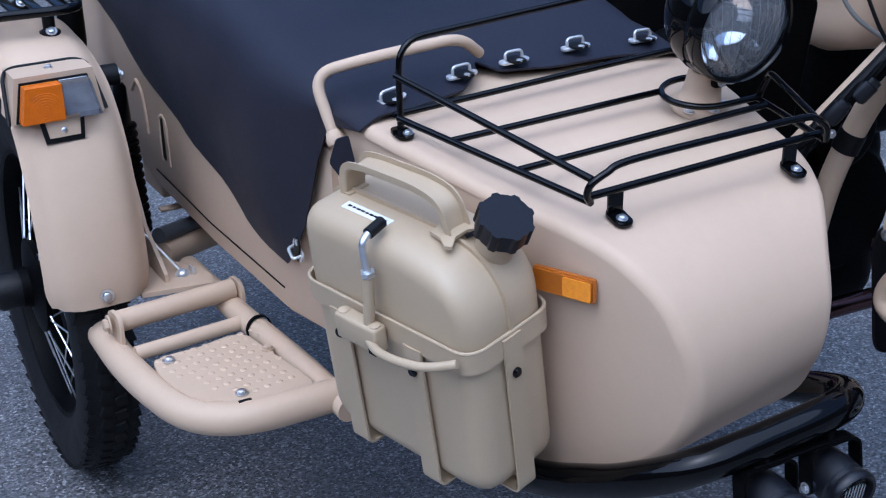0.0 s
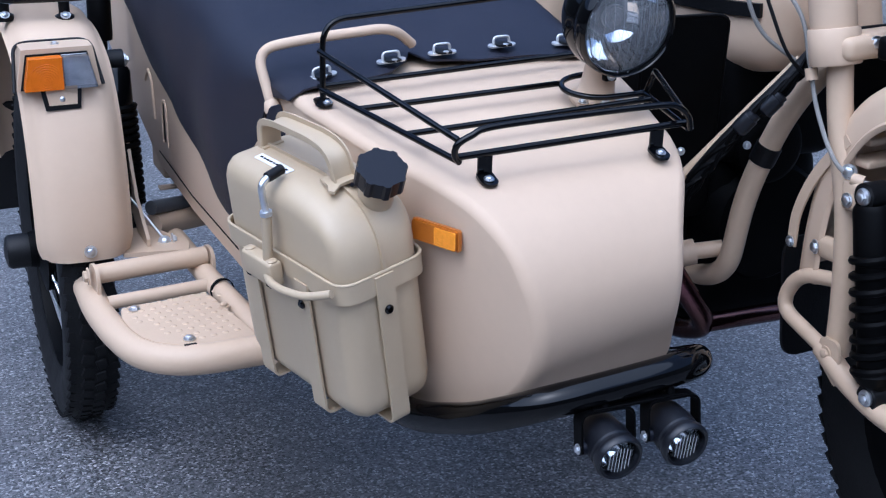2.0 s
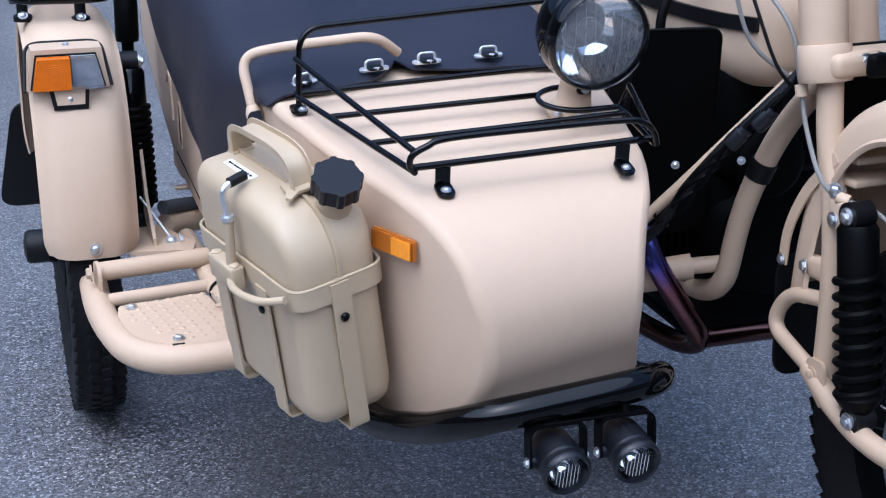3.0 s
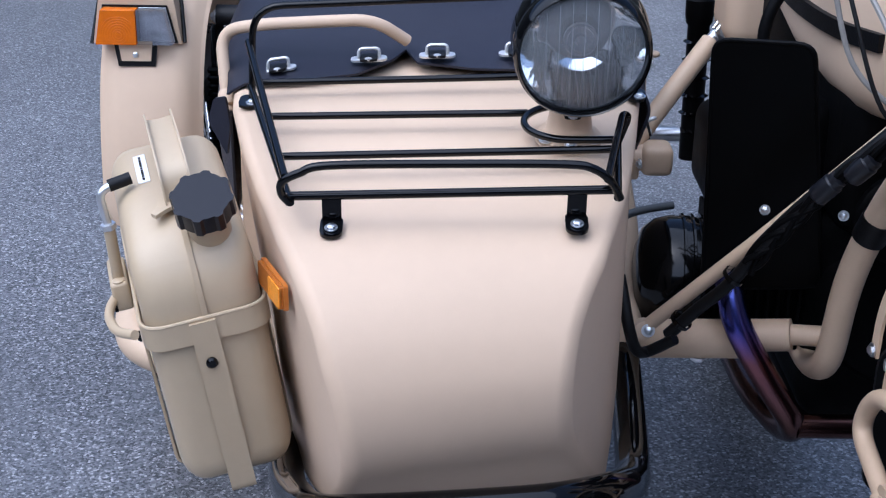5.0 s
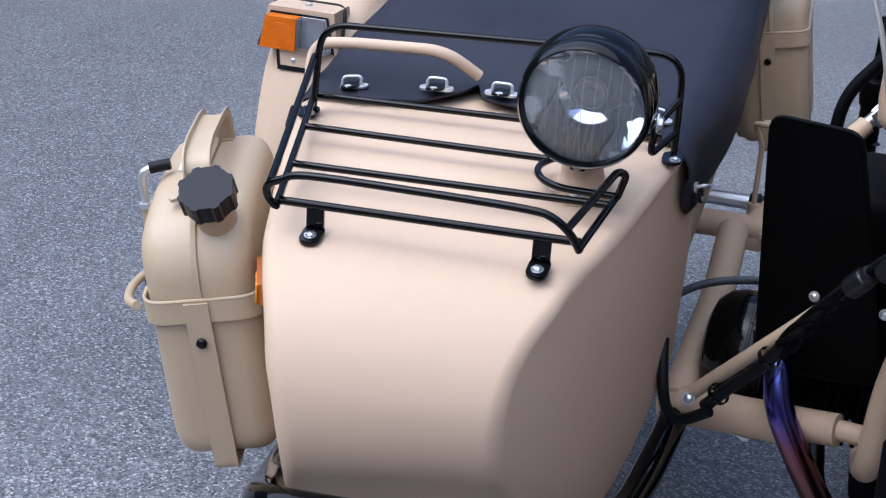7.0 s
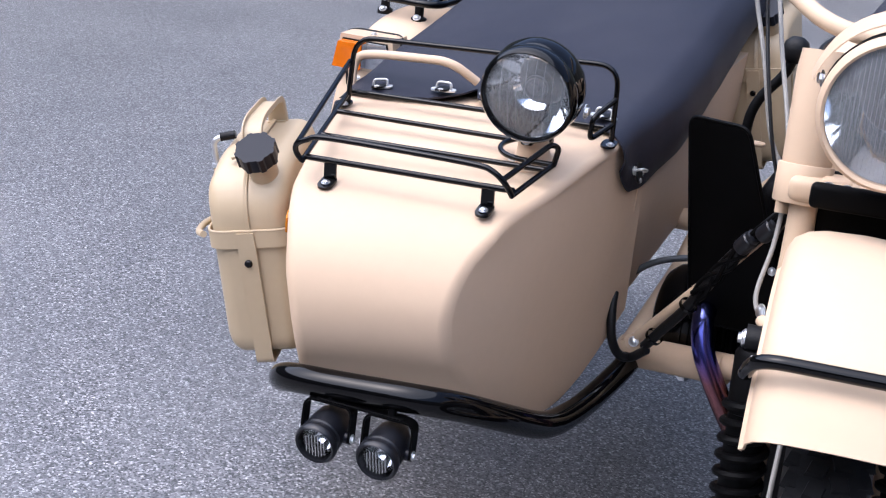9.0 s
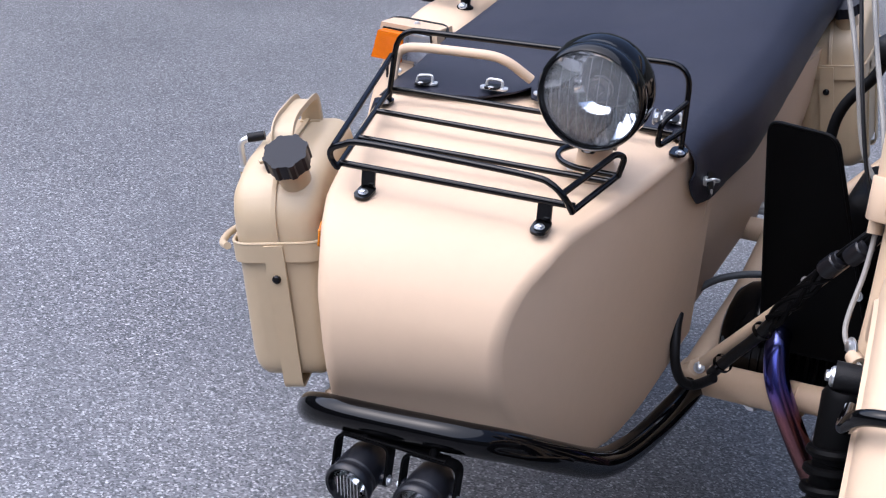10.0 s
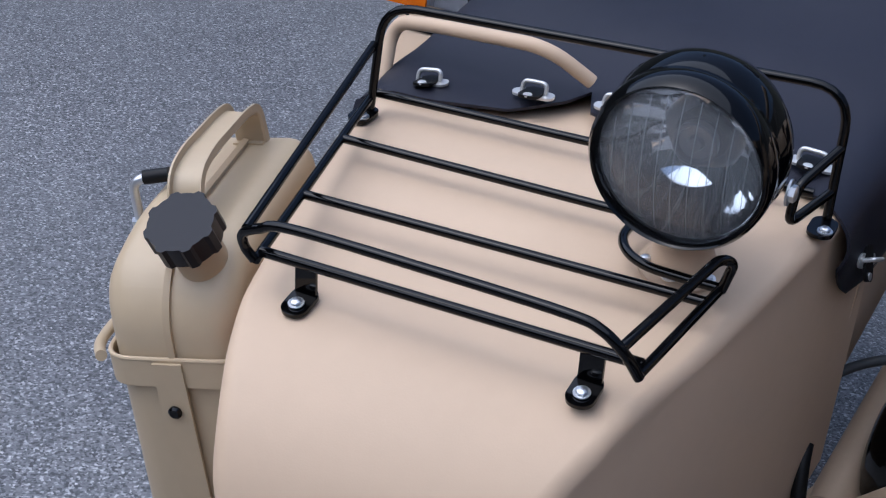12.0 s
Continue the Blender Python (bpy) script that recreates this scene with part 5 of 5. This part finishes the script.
part("alternator", lathe([(0, -0.03), (0.05, -0.03), (0.062, -0.02), (0.065, 0.08), (0, 0.08)], (BX - 0.03, 0.42, 0.645), (0, 1, 0), 32), ENGINE, eng)
part("starter_cover", box((0.10, 0.22, 0.16), Matrix.Translation((0.46, 0.60, 0.69)), 0.03, 4), ENGINE, eng)
part("intake_box", box((0.12, 0.20, 0.14), Matrix.Translation((0.44, 0.78, 0.60)), 0.03, 4), ENGINE, eng)
part("sump", box((0.22, 0.34, 0.05), Matrix.Translation((BX, 0.64, 0.318)), 0.02), ENGINE, eng)
for k in range(9):
    part("cylinder_fin", box((0.006, 0.17, 0.165), Matrix.Translation((0.48 - 0.0145 * k, 0.575, 0.497)), 0.002, 1), ENGINE, eng)
part("cylinder", pipe([(0.50, 0.575, 0.487), (0.34, 0.575, 0.487)], 0.065, n=28), ENGINE, eng)
cover_at, cover_ax = (0.352, 0.575, 0.487), (-1, 0.05, 0.02)
part("rocker_cover", lathe([(0.084, -0.004), (0.087, 0.02), (0.086, 0.045), (0.080, 0.066), (0.066, 0.082), (0.042, 0.090), (0, 0.092)], cover_at, cover_ax, 40), COVER_BLACK, eng, "gloss black rocker cover")
for k in (0, 1, 2):
    part("cover_rib", lathe([(0.083, -0.002), (0.0905, 0.0), (0.0905, 0.003), (0.083, 0.005)], Vector(cover_at) + Vector((-0.013 * k, 0.0007 * k, 0)), cover_ax, 40), COVER_BLACK, eng)
part("carburettor", lathe([(0, 0), (0.03, 0), (0.032, 0.03), (0.024, 0.04), (0.024, 0.09), (0, 0.09)], (0.43, 0.70, 0.56), (0, 0.6, 0.8), 20), ALLOY, eng)
part("gearbox", box((0.2, 0.28, 0.26), Matrix.Translation((BX, 0.92, 0.44)), 0.05, 4), ENGINE, eng)

# exhaust
exh = part("exhaust_pipe", pipe([(0.368, 0.52, 0.548), (0.364, 0.432, 0.551), (0.374, 0.408, 0.497), (0.416, 0.396, 0.424), (0.470, 0.390, 0.345), (0.462, 0.450, 0.316), (0.44, 0.56, 0.312), (0.43, 0.95, 0.300)], 0.0185, 0.05, 22, seg=10), HEAT, bike, "heat-tinted exhaust pipe, blue to bronze")
part("flange", lathe([(0.02, 0), (0.03, 0.002), (0.03, 0.02), (0.02, 0.024)], (0.376, 0.50, 0.546), (0, -1, 0), 28), ENGINE, exh)
part("cross_pipe", pipe([(0.468, 0.392, 0.350), (0.60, 0.392, 0.350), (0.735, 0.392, 0.345)], 0.0165, 0.05, 18), HEAT, exh)

# frame tubes and couplings
frame_tube = part("frame_tube", pipe([(0.585, 0.245, 0.84), (0.535, 0.30, 0.745), (0.50, 0.35, 0.60), (0.497, 0.385, 0.445), (0.497, 0.46, 0.405), (0.497, 1.2, 0.40)], 0.0185, 0.07, 18), TAN_MATT, bike, "tan tubular frame loop")
part("frame_tube", pipe([(0.625, 0.245, 0.84), (0.675, 0.30, 0.745), (0.71, 0.35, 0.60), (0.713, 0.385, 0.445), (0.713, 0.46, 0.405), (0.713, 1.2, 0.40)], 0.0185, 0.07, 18), TAN_MATT, bike)
part("rubber_sleeve", pipe([(0.519, 0.325, 0.675), (0.512, 0.335, 0.645)], 0.0215, n=18), RUBBER, frame_tube)
part("steering_head", lathe([(0.03, 0), (0.03, 0.15), (0.026, 0.16), (0, 0.16)], (BX, 0.225, 0.84), (0, 0.25, 0.97), 24), TAN_MATT, bike)
part("top_tube", pipe([(BX, 0.26, 0.90), (BX, 0.95, 0.86)], 0.017), TAN_MATT, bike)
strut = part("front_strut", pipe([(0.258, 0.424, 0.476), (0.385, 0.345, 0.642), (0.52, 0.262, 0.825)], 0.0095, 0.02, 16), TAN_MATT, bike, "tan coupling strut with taped wiring loom")
bolt(strut, (0.262, 0.410, 0.480), (-0.1, -1, 0.3), 0.006)
part("strut_eye", lathe([(0, -0.012), (0.0125, -0.012), (0.0125, 0.012), (0, 0.012)], (0.258, 0.424, 0.476), (0.1, 1, -0.2), 24), TAN_MATT, strut)


def loom():
    """Wiring loom that rides along the strut, with tape, ties and plugs."""
    thin = catmull([(0.219, 0.405, 0.560), (0.223, 0.388, 0.540), (0.232, 0.372, 0.498), (0.244, 0.380, 0.466), (0.262, 0.395, 0.457), (0.292, 0.375, 0.485)], 8)
    pts = catmull([(0.285, 0.388, 0.485), (0.315, 0.368, 0.530), (0.348, 0.343, 0.578), (0.384, 0.322, 0.642), (0.415, 0.302, 0.692), (0.450, 0.280, 0.742), (0.49, 0.256, 0.795), (0.53, 0.240, 0.845)], 12)
    ob = part("wiring_loom", sweep(bmesh.new(), pts, circle(0.0085, 12)), RUBBER, bike, "black taped wiring loom")
    part("tape_wrap", sweep(bmesh.new(), pts[34:], circle(0.0115, 12)), RUBBER, ob)
    part("loom_tail", sweep(bmesh.new(), thin, circle(0.0078, 12)), RUBBER, ob)
    for k in range(5):
        q = [p + Vector((0.006 * math.sin(1.3 * k + i * 0.25), 0.004 * math.cos(2.1 * k + i * 0.31) - 0.008, 0.010 * math.cos(1.7 * k + i * 0.22))) for i, p in enumerate(pts[30:])]
        part("wire", sweep(bmesh.new(), q, circle(0.0042, 7), False), BLACK_SATIN, ob)
    for k, i in enumerate((6, 26, 56, 66)):
        p, t = pts[i], (pts[i + 1] - pts[i - 1]).normalized()
        if i in (6, 26):
            part("cable_tie", lathe([(0.0135, -0.003), (0.015, -0.003), (0.015, 0.003), (0.0135, 0.003)], p + Vector((0.0, 0.006, 0.0)), t, 18), BLACK, ob)
        else:
            part("connector", lathe([(0.008, -0.020), (0.0125, -0.017), (0.0135, -0.012), (0.0135, 0.010), (0.0115, 0.012), (0.0115, 0.019), (0.006, 0.021)], p + Vector((0, -0.010, 0.006 * (-1) ** k)), t, 18), DARK_PLASTIC, ob)
    return ob


loom()
part("lower_coupling", pipe([(0.225, 0.505, 0.422), (0.415, 0.438, 0.457)], 0.027, n=24), TAN_MATT, bike, "tan lower coupling tube")
part("coupling_sleeve", pipe([(0.41, 0.440, 0.461), (0.455, 0.424, 0.47)], 0.022, n=20), TAN_MATT, bike)
part("coupling_end", pipe([(0.45, 0.43, 0.468), (0.50, 0.41, 0.475)], 0.014, n=16), TAN_MATT, bike)
for x, y in ((0.298, 0.478), (0.341, 0.463)):
    bolt(bike, (x, y, 0.420), (0, 0, -1), 0.010, STEEL)
up = part("rear_upright", pipe([(0.242, 0.49, 0.432), (0.262, 0.74, 0.50), (0.262, 0.90, 0.545)], 0.0245, 0.03, 20), TAN_MATT, bike, "tan coupling upright")
uc = part("upper_coupling", pipe([(0.17, 0.95, 0.535), (0.32, 0.95, 0.538)], 0.022, n=20), TAN_MATT, bike, "tan upper coupling with clamp block")
part("clamp_block", box((0.052, 0.06, 0.050), Matrix.Translation((0.338, 0.95, 0.538)), 0.012, 3), TAN_MATT, uc)
bolt(uc, (0.309, 0.925, 0.535), (-1, -0.3, 0), 0.006, STEEL)
rs = part("rear_strut", pipe([(0.281, 0.945, 0.538), (0.437, 1.088, 0.700)], 0.0165, n=18), TAN_MATT, bike, "tan rear coupling strut with bright clevis")
part("strut_bracket", box((0.050, 0.03, 0.036), Matrix.Translation((0.285, 0.945, 0.522)), 0.006, 2), TAN_MATT, rs)
part("clevis", pipe([(0.425, 1.079, 0.688), (0.448, 1.100, 0.710)], 0.011, n=14), STEEL, rs)
for dy in (-0.014, 0.010):
    part("clevis_ear", box((0.034, 0.006, 0.030), Matrix.Translation((0.458, 1.105 + dy, 0.720)) @ pose(0, 0, 0, 0, -40, 40), 0.003, 2), STEEL, rs)
bolt(rs, (0.462, 1.082, 0.722), (-0.2, -1, 0.1), 0.009, STEEL)
shock = part("rear_shock", lathe([(0, -0.30), (0.020, -0.30), (0.020, -0.05), (0.024, -0.045), (0.026, -0.03), (0.026, -0.004), (0.022, 0), (0.012, 0.002), (0.012, 0.11), (0, 0.11)], (0.447, 1.27, 0.735), (0, 0.06, 1), 28), BLACK_SATIN, bike, "black rear shock absorber")
for k in range(6):
    part("spring_coil", lathe([(0.020, -0.004), (0.0265, 0), (0.020, 0.004)], (0.447, 1.27 - 0.06 * (0.08 + 0.033 * k), 0.655 - 0.033 * k), (0, 0.06, 1), 24), BLACK, shock)
part("side_cover", box((0.31, 0.16, 0.21), Matrix.Translation((0.605, 1.10, 0.805)), 0.035, 5), TAN, bike, "tan pressed-metal side cover")
part("damper", pipe([(0.17, 1.05, 0.547), (0.39, 1.05, 0.547)], 0.0125, n=18), STEEL, bike, "grey damper rod")
gaiter = part("damper_gaiter", pipe([(0.273, 1.05, 0.547), (0.339, 1.05, 0.547)], 0.015, n=18), RUBBER, bike, "black ribbed rubber gaiter")
for k in range(6):
    part("rib", lathe([(0.012, -0.005), (0.0185, -0.0015), (0.0185, 0.0015), (0.012, 0.005)], (0.277 + 0.0115 * k, 1.05, 0.547), (1, 0, 0), 20), RUBBER, gaiter)
part("brake_pedal", pipe([(0.19, 0.62, 0.515), (0.225, 0.63, 0.545), (0.27, 0.65, 0.558), (0.325, 0.67, 0.56)], 0.006, 0.03, 12), GREY_ROD, bike)
rail = part("foot_rail", pipe([(0.283, 1.0, 0.551), (0.281, 1.0, 0.664), (0.273, 1.0, 0.681), (0.264, 0.985, 0.702), (0.278, 0.97, 0.706), (0.329, 0.97, 0.706), (0.335, 0.985, 0.704), (0.329, 1.0, 0.702), (0.278, 1.0, 0.702)], 0.0045, 0.012, 12), TAN_MATT, bike, "tan bent-wire rail")
part("upright", pipe([(0.318, 1.0, 0.573), (0.316, 1.0, 0.673), (0.309, 1.0, 0.691), (0.301, 0.995, 0.702)], 0.0045, 0.012, 12), TAN_MATT, rail)
part("foot", pipe([(0.283, 1.0, 0.539), (0.283, 1.0, 0.563)], 0.010, n=14), TAN_MATT, rail)
part("seat", box((0.24, 0.5, 0.10), Matrix.Translation((BX, 1.20, 0.955)), 0.04, 4), CANVAS, bike)
rw = wheel(bike, Vector((BX, 1.27, 0.342)), 0.342, 0.10, "rear_wheel")
